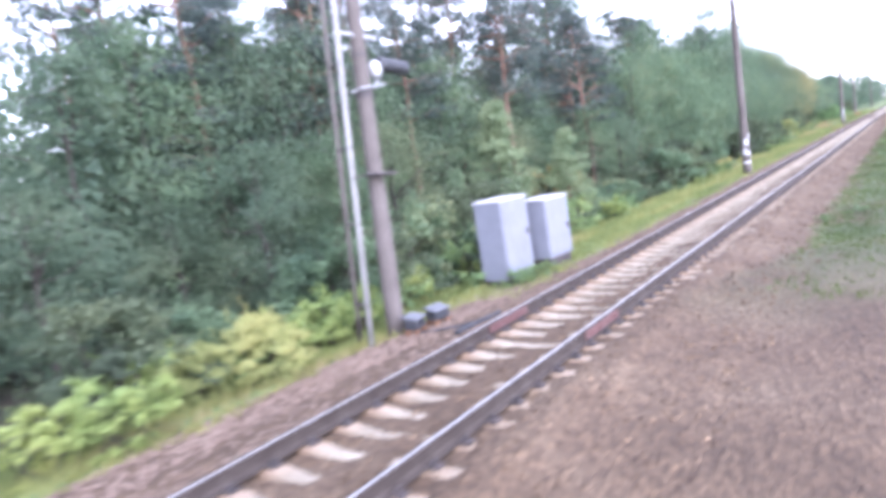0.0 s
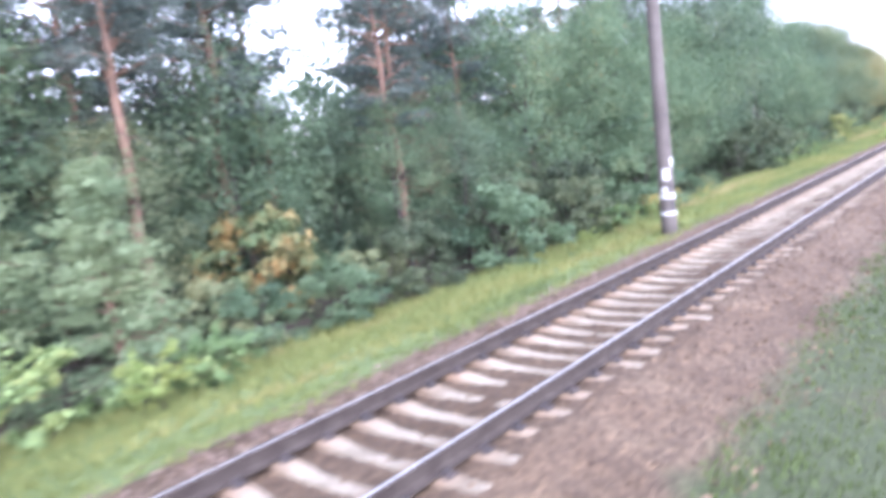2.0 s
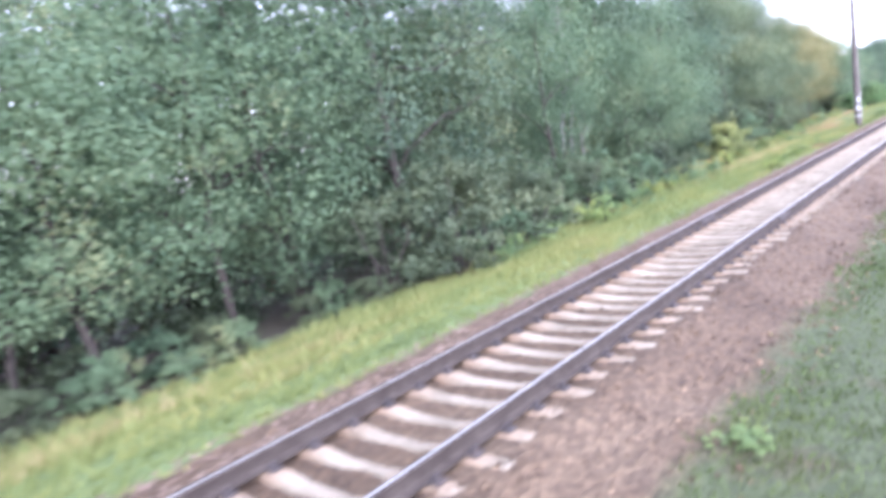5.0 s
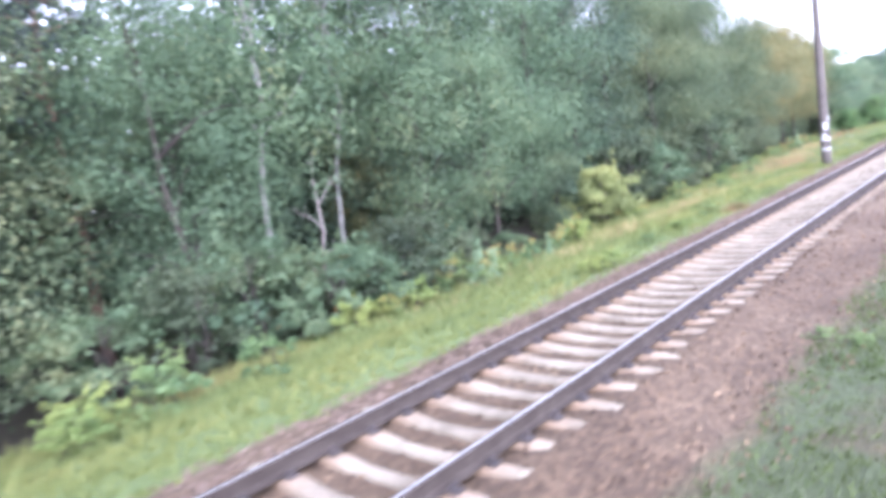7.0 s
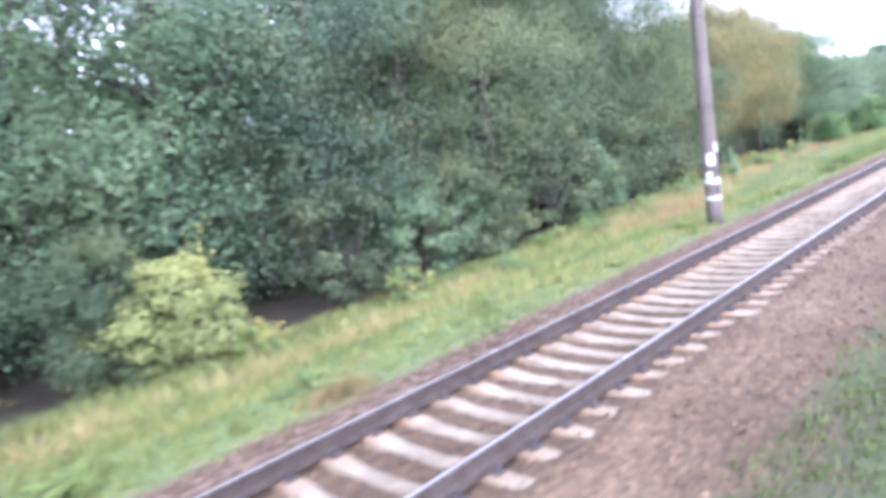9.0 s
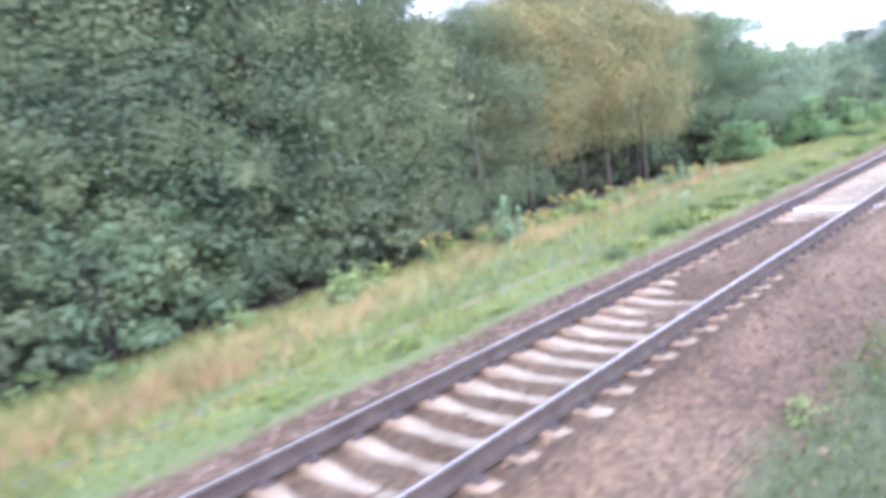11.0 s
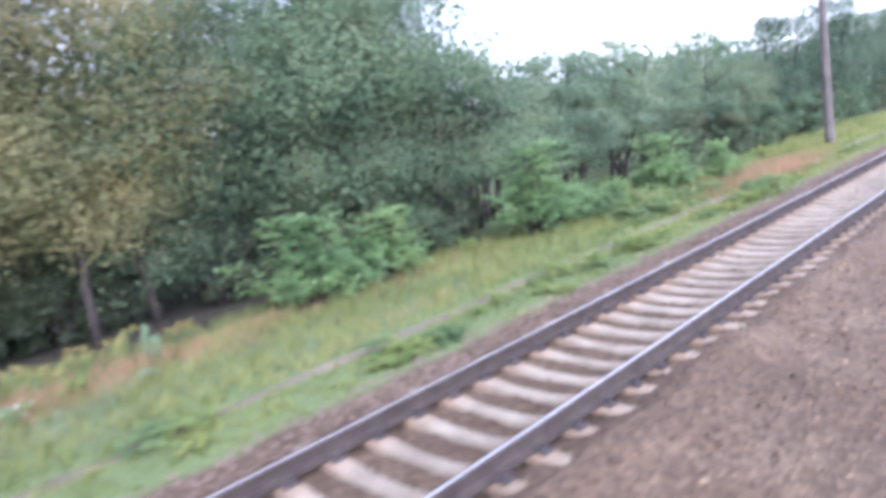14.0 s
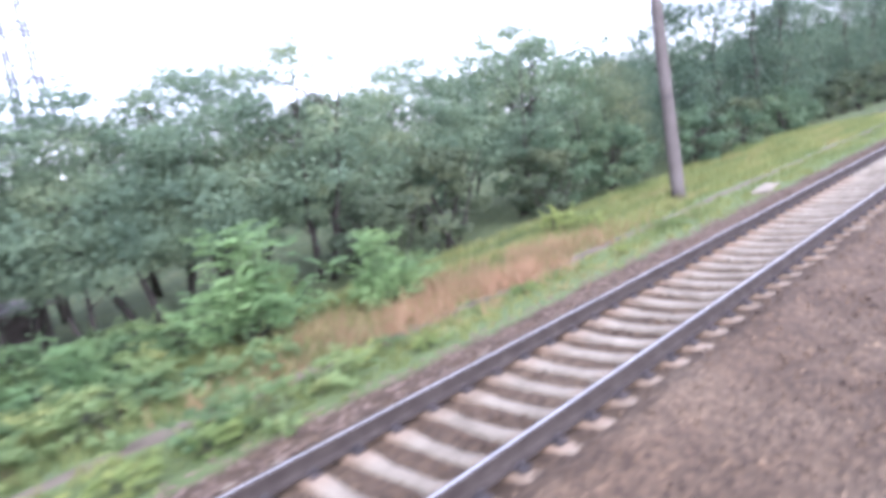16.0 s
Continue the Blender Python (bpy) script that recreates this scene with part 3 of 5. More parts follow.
# ---- ballast stones ----
def stones(name, n, xlo, xhi, ylo, yhi, size, seed, label, mat):
    rng = np.random.default_rng(seed)
    x, y = rng.uniform(xlo, xhi, n), rng.uniform(ylo, yhi, n)
    keep = (np.abs(x - NEAR_X) > 0.10) & (np.abs(x - FAR_X) > 0.10)
    x, y = x[keep], y[keep]
    n = len(x)
    z = height(x, y)
    octa = np.array([(1, 0, 0), (0, 1, 0), (-1, 0, 0), (0, -1, 0), (0, 0, 0.75), (0, 0, -0.75)])
    v = octa[None] * rng.uniform(0.65, 1.3, (n, 6, 1)) * (rng.uniform(0.6, 1.5, (n, 1, 1)) * size) + rng.normal(0, size * 0.2, (n, 6, 3))
    a = rng.uniform(0, 6.28, n)
    ca, sa = np.cos(a)[:, None], np.sin(a)[:, None]
    v = np.stack([v[..., 0] * ca - v[..., 1] * sa, v[..., 0] * sa + v[..., 1] * ca, v[..., 2]], -1) + np.stack([x, y, z + size * 0.25], -1)[:, None]
    tri = np.array([(0, 1, 4), (1, 2, 4), (2, 3, 4), (3, 0, 4), (1, 0, 5), (2, 1, 5), (3, 2, 5), (0, 3, 5)])
    f = (tri[None] + np.arange(n)[:, None, None] * 6).reshape(-1, 3)
    tagged(new(name, arrays_mesh(name, v.reshape(-1, 3), f, mat)), label, "gravel", kind="stuff")


stones("ballast", 27000, -6.15, -1.5, -1, 160, 0.026, 11, "reddish-brown crushed stone ballast round the sleepers", M_STONE)
stones("ballast_shoulder", 16000, -6.75, -5.45, -1, 150, 0.026, 12, "loose pale stones between the rail and the grass", M_PALE_STONE)
stones("gravel_apron", 2600, -7.7, -6.6, 2, 12, 0.026, 13, "loose reddish stones spread round the relay cabinets", M_PALE_STONE)


# ---- trees and shrubs ----
def limb_line(rng, a, b, k, sag):
    a, b = Vector(a), Vector(b)
    out = []
    for i in range(k + 1):
        f = i / k
        q = a.lerp(b, f)
        if 0 < i < k:
            q += Vector(rng.normal(0, sag, 3))
        q.z += sag * 2 * math.sin(f * math.pi)
        out.append(q)
    return out


def broadleaf(name, label, tall, wide, bare, clumps, per, leaf, mat, bark, seed, trunk=0.14, stems=1, profile=0.75, category="tree", group="", flat=0.62):
    """A broad-leaved tree or shrub: stems and limbs up to irregular clumps of single leaves, with gaps between them."""
    rng = np.random.default_rng(seed)
    root = thing(name, pose(0, 0, 0), label, category, group)
    u = rng.uniform(0, 0.93, clumps)
    hgt = tall * (bare + (1 - bare) * u)
    prof = np.sin(np.clip(u * 0.86 + 0.14, 0, 1) * math.pi) ** profile
    ang = rng.uniform(0, 2 * math.pi, clumps)
    lobes = 1 + 0.28 * np.sin(ang * 3 + rng.uniform(0, 6)) + 0.18 * np.sin(ang * 5 + rng.uniform(0, 6))
    rad = wide * prof * lobes * rng.uniform(0.25, 1.0, clumps) ** 0.55
    cen = np.stack([rad * np.cos(ang), rad * np.sin(ang), hgt], -1)
    size = (0.11 * tall + 0.10 * wide) * rng.uniform(0.5, 1.2, clumps) * (1.0 if stems == 1 else 0.8)
    cen[:, 2] = np.minimum(cen[:, 2], tall - size * 0.6)
    pts = ellipsoid_points(rng, cen, size * (1.0 if flat > 0.5 else 1.25), per, flat)
    # faces turn away from the clump's middle, and a little away from the trunk
    out = (pts - np.repeat(cen, per, 0)) / np.repeat(size, per)[:, None] + 0.35 * np.repeat(cen * (1, 1, 0), per, 0) / wide
    stray = rng.random(len(pts)) < 0.12
    pts[stray] += rng.normal(0, 0.35 * size.mean(), (stray.sum(), 3))
    # leafy shoots that stick out of the crown
    tips = []
    for j in rng.choice(clumps, max(8, clumps // 3), replace=False):
        way = np.array([cen[j, 0], cen[j, 1], 0.6 * (cen[j, 2] - 0.4 * tall)]) + rng.normal(0, 0.25 * wide, 3)
        way = way / np.linalg.norm(way) + (0, 0, 0.55)
        run = rng.uniform(0.6, 1.75, (18, 1)) * size[j]
        tips.append(cen[j] + way * run + rng.normal(0, 0.10 * size[j] + 0.02, (18, 3)))
    out = np.concatenate([out] + [np.tile(cen[0] * 0 + (0.2, 0.0, 1.0), (len(q), 1)) for q in tips])
    pts = np.concatenate([pts] + tips)
    out, pts = out[pts[:, 2] > 0.03], pts[pts[:, 2] > 0.03]
    bm = bmesh.new()
    for s in range(stems):
        foot = (rng.normal(0, 0.10 * stems ** 0.5) if stems > 1 else 0, rng.normal(0, 0.10 * stems ** 0.5) if stems > 1 else 0, -0.25)
        head = (rng.normal(0, wide * (0.12 if stems == 1 else 0.35)), rng.normal(0, wide * (0.12 if stems == 1 else 0.35)), tall * 0.86)
        line = limb_line(rng, foot, head, 6, 0.03 * tall ** 0.5)
        tube(bm, line, [trunk * (1.15 - 0.95 * i / 6) for i in range(7)], 7 if stems == 1 else 3)
        for j in rng.choice(clumps, min(clumps, max(2, 14 // stems)), replace=False):
            z = max(max(0.15, 0.8 * bare) * tall, min(cen[j, 2] - 0.3 * size[j], tall * 0.8) * 0.75)
            k = min(5, int(6 * (z + 0.25) / (tall * 0.86 + 0.25)))
            start = line[k].lerp(line[k + 1], 0.5)
            tube(bm, limb_line(rng, start, cen[j], 4, 0.05 * wide), [trunk * 0.42, trunk * 0.32, trunk * 0.22, trunk * 0.13, trunk * 0.06], 4 if stems == 1 else 3)
    part("trunk" if stems == 1 else "branching_stem", bm, bark, root)
    # fuller, larger leaves inside the crown, where the sky seldom shows through
    core = ellipsoid_points(rng, cen * (0.55, 0.55, 0.95), size * 0.75, 15 if stems == 1 else 6, 0.8)
    core = core[core[:, 2] > 0.1 * tall]
    crown = leaf_mesh("crown", pts, leaf, leaf * 0.66, mat, rng, lift=1.5, out=out if tall > 1.5 else None, jitter=0.2 if stems == 1 else 0.45)
    inner = leaf_mesh("inner_foliage", core, leaf * 1.5, leaf * 1.15, mat, rng, out=core * (1, 1, 0.2))
    mesh_part("crown", crown, root)
    mesh_part("inner_foliage", inner, root)
    return root


def ash_shrub(name, label, tall, wide, shoots, seed, mat, group=""):
    """A bushy ash: many shoots from one foot, each set with long feather-shaped leaves that lie in loose tiers."""
    rng = np.random.default_rng(seed)
    root = thing(name, pose(0, 0, 0), label, "shrub", group)
    bm = bmesh.new()
    verts = []

    def compound_leaf(start, a, run, rise):
        out = np.array([math.cos(a), math.sin(a), 0.0])
        side = np.array([-out[1], out[0], 0.0])
        for g in range(1, 8):
            f = g / 7
            c = start + out * run * f + np.array((0, 0, run * (rise * f - 0.75 * f * f)))
            for sgn in (-1, 1):
                d = side * sgn * 0.9 + out * 0.42 + np.array((0, 0, -0.18)) + rng.normal(0, 0.10, 3)
                le = 0.155 * (1.05 - 0.45 * abs(f - 0.45)) * rng.uniform(0.8, 1.15)
                w = out * 0.024 + np.array((0, 0, rng.normal(0, 0.008)))
                mid, tip = c + d * le * 0.45, c + d * le
                verts.extend([c, mid - w, mid + w, mid - w, tip, mid + w])

    for k in range(shoots):
        a, u = 2.4 * k + rng.normal(0, 0.3), math.sqrt((k + 0.5) / shoots)
        lobe = 1 + 0.22 * math.sin(3 * a + seed) + 0.14 * math.sin(5 * a)
        r = wide * 0.85 * u * lobe * rng.uniform(0.8, 1.1)
        z = tall * (0.22 + 0.72 * math.cos(0.5 * math.pi * u) ** 0.7) * rng.uniform(0.72, 1.0 if k % 5 else 1.22)
        tip = Vector((r * math.cos(a), r * math.sin(a), max(0.3, z)))
        line = limb_line(rng, (tip.x * 0.12, tip.y * 0.12, -0.1), tip, 4, 0.05)
        tube(bm, line, [0.022, 0.018, 0.014, 0.010, 0.005], 3)
        nodes = max(4, int(tip.length * 3.4))
        for q in range(nodes):
            f = 0.3 + 0.7 * (q + 1) / nodes
            c = np.array(line[min(3, int(4 * f))].lerp(line[min(4, int(4 * f) + 1)], 4 * f - int(4 * f)))
            for w in range(2 if f < 0.95 else 5):
                compound_leaf(c, a + 2.4 * q + 3.14 * w + rng.normal(0, 0.5), rng.uniform(0.30, 0.46), rng.uniform(0.25, 0.9) if f < 0.95 else rng.uniform(0.7, 1.5))
    part("branching_stem", bm, M_BARK, root)
    v = np.array(verts)
    mesh_part("crown", arrays_mesh("crown", v, np.arange(len(v)).reshape(-1, 3), mat), root)
    return root


def pine(name, label, tall, wide, bare, clumps, per, seed, mat, bark, leaf=0.22, cone=False, group=""):
    """A pine: a straight bare stem with some dead snags, and layered tufts of needles."""
    rng = np.random.default_rng(seed)
    root = thing(name, pose(0, 0, 0), label, "tree", group)
    bm = bmesh.new()
    line = limb_line(rng, (0, 0, -0.3), (rng.normal(0, 0.25), rng.normal(0, 0.25), tall * 0.97), 8, 0.02 * tall ** 0.5)
    r0 = 0.011 * tall + 0.03
    tube(bm, line, [r0 * (1.1 - 0.95 * i / 8) for i in range(9)], 8)
    cen, size = [], []
    for j in range(clumps):
        f = bare + (1 - bare) * (j + rng.random()) / clumps
        z = tall * f
        reach = wide * ((1 - (f - bare) / (1 - bare)) * 0.92 + 0.08 if cone else (0.35 + 0.65 * math.sin(math.pi * min(1, (f - bare) / (1 - bare) * 0.85 + 0.12)))) * rng.uniform(0.55, 1.1)
        a = rng.uniform(0, 6.28)
        k = min(7, int(8 * f))
        start = line[k].lerp(line[k + 1], 8 * f - k if f < 1 else 0.9)
        end = start + Vector((math.cos(a) * reach, math.sin(a) * reach, reach * rng.uniform(-0.05, 0.35)))
        tube(bm, limb_line(rng, start, end, 3, 0.04 * wide), [r0 * 0.34, r0 * 0.25, r0 * 0.16, r0 * 0.07], 5)
        for g in (0.55, 1.0) if not cone else (0.35, 0.7, 1.0):
            cen.append(start.lerp(end, g)[:])
            size.append(wide * rng.uniform(0.2, 0.36) * (0.6 + 0.4 * g))
    for j in range(0 if cone else 9):
        z = rng.uniform(0.25, bare)
        k = int(8 * z)
        a = rng.uniform(0, 6.28)
        s = line[k].lerp(line[k + 1], 8 * z - k)
        tube(bm, limb_line(rng, s, s + Vector((math.cos(a), math.sin(a), rng.uniform(-0.4, 0.1))) * rng.uniform(0.4, 1.3), 3, 0.05), [r0 * 0.16, r0 * 0.12, r0 * 0.08, r0 * 0.03], 4)
    part("trunk", bm, bark, root)
    pts = ellipsoid_points(rng, np.array(cen), np.array(size), per, 0.45)
    mesh_part("crown", leaf_mesh("crown", pts, leaf, leaf * 0.22, mat, rng, 0.2), root)
    return root


def drop(x, y, turn, s=1.0, sz=None, lean=0.0):
    return pose(x, y, float(height(x, y)), lean, 0, turn) @ Matrix.Diagonal((s, s, sz or s, 1))


used = set()


def plant(ob, x, y, turn, s=1.0, sz=None, label="", lean=0.0):
    """Sets a plant on the ground: first the one that was built, then copies of it."""
    m = drop(x, y, turn, s, sz, lean)
    if ob.name not in used:
        used.add(ob.name)
        ob.matrix_basis = m
        return tagged(ob, label)
    own = Matrix.Diagonal([1 / q for q in ob.scale] + [1])
    return tagged(copy_thing(ob, m @ own), label)


WOODS, EDGE = "trees of the wood", "shrubs along the edge of the wood"
T_DARK = broadleaf("deciduous_tree", "dense dark green deciduous tree in the wood", 10.5, 3.1, 0.08, 100, 145, 0.118, L_DARK, M_BARK, 21, group=WOODS)
T_DARK2 = broadleaf("deciduous_tree", "spreading dark green deciduous tree in the wood", 11.5, 3.3, 0.12, 100, 145, 0.12, L_MID, M_BARK, 22, group=WOODS)
T_OLIVE = broadleaf("deciduous_tree", "olive-green deciduous tree turning to autumn", 9.0, 3.1, 0.08, 100, 145, 0.118, L_OLIVE, M_BARK, 23, group=WOODS)
T_TURN = broadleaf("deciduous_tree", "green deciduous tree with small groups of orange leaves", 10.0, 3.1, 0.07, 100, 145, 0.115, L_TURNING, M_BARK, 20, group=WOODS)
T_ARCH = broadleaf("deciduous_tree", "overhanging green deciduous tree with bare lower stems", 8.2, 3.4, 0.26, 100, 150, 0.10, L_MID, M_BARK, 19, trunk=0.10, group=WOODS)
T_FAR = broadleaf("deciduous_tree", "dark green deciduous tree deep in the wood", 10.8, 3.2, 0.10, 70, 82, 0.17, L_DARK, M_BARK, 29, group=WOODS)
T_GREEN = broadleaf("deciduous_tree", "bushy yellow-green deciduous tree at the wood edge", 8.0, 2.9, 0.12, 104, 430, 0.064, L_SPRING, M_BARK, 28, group=WOODS)
T_OCHRE = broadleaf("autumn_tree", "ochre and yellow autumn tree beside the railway", 9.2, 3.0, 0.24, 110, 410, 0.075, L_OCHRE, M_BARK, 24, trunk=0.09, group=WOODS)
T_BLUE = broadleaf("acacia_tree", "blue-green acacia tree with bare lower stems", 6.6, 2.4, 0.30, 66, 200, 0.10, L_BLUE, M_BARK, 25, trunk=0.10, stems=2, group=WOODS, flat=0.36)
T_BIRCH = broadleaf("birch_tree", "slender birch with a white trunk and thin crown", 11.0, 1.7, 0.36, 46, 120, 0.15, L_MID, M_BIRCHBARK, 26, trunk=0.085, group=WOODS)
T_YELLOWISH = broadleaf("deciduous_tree", "yellowing green young deciduous tree", 5.0, 1.8, 0.08, 60, 150, 0.12, L_SPRING, M_BARK, 27, trunk=0.08, group=WOODS)
T_PINE = pine("pine_tree", "tall pine with a bare reddish trunk", 12.5, 2.3, 0.5, 26, 130, 31, L_NEEDLE, M_PINEBARK, group=WOODS)
T_PINE2 = pine("pine_tree", "slim tall pine with sparse layered branches", 11.5, 2.0, 0.42, 26, 120, 32, L_NEEDLE, M_PINEBARK, group=WOODS)
T_YOUNG = pine("young_pine", "light green young conical pine", 4.6, 1.35, 0.05, 64, 80, 33, L_YOUNGPINE, M_PINEBARK, 0.17, True)
B_DARK = broadleaf("shrub", "leafy shrub at the edge of the wood in shade-darkened green", 2.6, 1.7, 0.05, 46, 82, 0.125, L_SHADE, M_BARK, 41, 0.04, 5, category="shrub", group=EDGE)
B_TURN = broadleaf("shrub", "green leafy shrub with a few orange leaves", 2.4, 1.6, 0.04, 50, 82, 0.125, L_TURNING, M_BARK, 49, 0.04, 5, category="shrub", group=EDGE)
B_MID = broadleaf("shrub", "green leafy shrub at the edge of the wood", 2.3, 1.6, 0.04, 46, 82, 0.125, L_MID, M_BARK, 42, 0.04, 5, category="shrub", group=EDGE)
B_OLIVE = broadleaf("shrub", "olive-green shrub with thin twigs", 2.2, 1.5, 0.04, 44, 82, 0.125, L_OLIVE, M_BARK, 43, 0.035, 5, category="shrub", group=EDGE)
B_FRESH = broadleaf("weed_clump", "fresh green leafy weeds growing by the ballast", 0.75, 0.65, 0.0, 24, 48, 0.07, L_FRESH, M_BARK, 44, 0.012, 6, category="weed", group="weeds along the grass")
B_YELLOW = broadleaf("weed_clump", "yellow-green leafy weeds growing in the grass", 0.8, 0.6, 0.0, 24, 48, 0.07, L_YELLOW, M_BARK, 45, 0.012, 6, category="weed", group="weeds along the grass")
B_SUMAC = ash_shrub("ash_shrub", "bright green bushy ash shrub with feathery leaves", 2.3, 1.6, 46, 46, L_SUMAC, group=EDGE)
B_LIME = broadleaf("yellow_shrub", "rounded yellow-green shrub beside the grass", 2.3, 1.15, 0.03, 84, 110, 0.095, L_LIME, M_BARK, 47, 0.035, 5, category="shrub", group=EDGE)
B_ORANGE = broadleaf("orange_shrub", "shrub with orange autumn leaves", 2.6, 1.3, 0.10, 42, 110, 0.14, L_ORANGE, M_BARK, 48, 0.04, 4, category="shrub", group=EDGE)

R = random.Random(77)
# room kept free round the plants that stand out: x, y, radius
CLEAR = [(-12.6, 21.4, 2.2), (-11.2, 19.4, 1.4), (-10.4, 18.2, 1.2), (-10.6, 22.6, 1.6), (-9.0, 138.6, 1.9), (-8.9, 140.5, 1.9), (-9.2, 142.4, 1.9), (-9.9, 17.6, 1.2), (-9.2, 20.5, 1.0), (-14.0, 27.4, 1.6), (-12.4, 26.2, 1.6), (-11.0, 79.8, 2.1), (-10.4, 78.2, 1.6), (-10.2, 76.6, 1.3), (-12.5, 123.6, 2.2), (-11.6, 130.6, 2.0), (-11.1, 137.3, 2.0), (-10.6, 139.5, 1.6)]


def is_clear(x, y):
    return all((x - a) ** 2 + (y - b) ** 2 > r * r for a, b, r in CLEAR)


def belt(kinds, ylo, yhi, step, near, deep, tall, spread=0.18, R=R):
    """A loose row of plants behind the grass border."""
    y = ylo
    while y < yhi:
        ob = R.choice(kinds)
        h = tall(y) if callable(tall) else tall
        s = h * R.uniform(1 - spread, 1 + spread)
        px, py = border(y) - near - R.uniform(0, deep), y + R.uniform(-0.3, 0.3) * step
        if is_clear(px, py):
            plant(ob, px, py, R.uniform(0, 360), s, s * R.uniform(0.9, 1.12))
        y += step * R.uniform(0.75, 1.25)


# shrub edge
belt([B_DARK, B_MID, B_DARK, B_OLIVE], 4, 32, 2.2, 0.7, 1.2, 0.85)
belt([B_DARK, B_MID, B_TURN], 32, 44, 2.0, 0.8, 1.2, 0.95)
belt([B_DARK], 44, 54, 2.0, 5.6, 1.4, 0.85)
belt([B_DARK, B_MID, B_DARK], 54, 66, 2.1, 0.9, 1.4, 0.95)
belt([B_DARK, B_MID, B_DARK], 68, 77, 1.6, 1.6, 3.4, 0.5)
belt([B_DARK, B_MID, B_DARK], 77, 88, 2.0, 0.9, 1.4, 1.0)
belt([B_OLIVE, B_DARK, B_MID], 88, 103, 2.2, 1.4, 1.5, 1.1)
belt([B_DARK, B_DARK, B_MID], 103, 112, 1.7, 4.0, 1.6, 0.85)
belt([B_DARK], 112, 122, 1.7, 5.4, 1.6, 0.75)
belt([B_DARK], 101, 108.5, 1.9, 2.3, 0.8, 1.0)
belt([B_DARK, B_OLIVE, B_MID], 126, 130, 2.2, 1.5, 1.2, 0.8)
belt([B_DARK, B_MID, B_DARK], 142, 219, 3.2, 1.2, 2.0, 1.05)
# understorey and first trees
belt([T_DARK, T_DARK2, T_TURN], 3, 13, 2.8, 4.2, 1.5, 0.46)
belt([T_DARK, T_OLIVE, T_TURN], 13, 29, 3.0, 4.2, 2.0, 0.56)
belt([T_DARK2, T_TURN, T_DARK], 29, 40, 2.6, 3.6, 1.8, 0.44)
belt([T_DARK, T_DARK2, T_TURN], 39, 44.5, 2.8, 3.4, 2.0, 0.8)
belt([T_ARCH, T_ARCH, T_DARK2], 44.5, 54, 2.7, 3.2, 1.6, 0.98, 0.1)
belt([T_DARK, T_DARK2, T_DARK, T_OLIVE], 54, 66, 3.2, 3.6, 2.2, 1.08)
belt([T_DARK, T_FAR], 65, 78, 3.3, 9.8, 2.6, 0.8)
belt([T_DARK, T_DARK2], 76.5, 90, 3.0, 4.0, 2.2, 1.1)
belt([T_GREEN], 90, 106, 2.9, 3.9, 1.6, 1.3, 0.14)
belt([T_OCHRE], 112.0, 117, 2.4, 3.4, 0.9, 1.08, 0.08)
belt([T_GREEN], 104.5, 110, 2.6, 2.6, 0.5, 1.0, 0.08)
belt([T_BLUE], 133.5, 138.5, 2.3, 4.0, 2.2, 0.76, 0.12)
belt([T_BLUE], 138.5, 144, 2.3, 4.0, 2.2, 0.9, 0.14)
belt([T_BLUE], 144, 156, 2.3, 3.6, 2.2, 0.98, 0.16)
belt([T_DARK, T_DARK2, T_OLIVE], 154, 168, 3.6, 3.2, 3.0, 0.58)
belt([T_FAR], 166, 226, 2.9, 3.2, 3.0, 0.84, 0.08)
# loose back rows: open pine crowns with the sky between them
belt([T_FAR], 3, 9, 3.0, 8.4, 4.0, 0.58)
belt([T_FAR], 9, 29, 2.8, 7.0, 4.5, 0.78)
belt([T_FAR], 29, 38, 3.0, 7.4, 4.0, 0.56)
belt([T_FAR], 38, 66, 3.2, 7.6, 4.0, 1.0)
belt([T_PINE, T_PINE2, T_PINE2], 11, 29, 1.5, 5.0, 6.0, 0.95)
belt([T_PINE2, T_PINE], 28, 38, 2.0, 4.6, 4.0, 0.82)
belt([T_PINE2, T_PINE, T_FAR], 38, 66, 3.0, 7.0, 6.0, 1.0)
belt([T_PINE2, T_FAR, T_FAR], 65, 78, 2.4, 9.0, 4.0, 1.06)
belt([T_PINE2, T_PINE, T_FAR], 78, 92, 2.6, 7.2, 5.0, 1.06)
belt([T_PINE, T_FAR], 90, 106, 3.8, 8.0, 6.0, 1.0)
belt([T_FAR], 90, 112, 2.8, 6.8, 2.5, 1.0, 0.1)
belt([T_FAR], 65, 90, 3.0, 9.0, 3.0, 0.84, 0.1)
belt([T_FAR, T_DARK], 106, 123, 3.1, 6.8, 3.0, 0.82, 0.1)
belt([T_BLUE], 132, 140, 4.2, 8.0, 6.0, 0.78)
belt([T_BLUE], 140, 156, 4.2, 8.0, 6.0, 0.9)

# dense middle rows that close the gaps in the wood
FILL = random.Random(12)
belt([T_DARK, T_FAR, T_DARK2], 7.5, 14, 2.2, 5.6, 2.4, 0.70, 0.10, FILL)
belt([T_DARK, T_FAR, T_DARK2, T_TURN], 14, 29, 2.3, 5.8, 3.4, 0.76, 0.12, FILL)
belt([T_FAR], 10, 30, 2.2, 10.5, 4.0, 0.86, 0.12, FILL)
belt([T_PINE2, T_PINE], 9, 27, 2.6, 6.0, 5.0, 0.92, 0.12, FILL)
belt([T_DARK, T_DARK2], 29, 38, 3.0, 6.0, 2.0, 0.60, 0.12, FILL)
plant(T_DARK, -15.6, 13.4, 60, 0.82, 0.9)
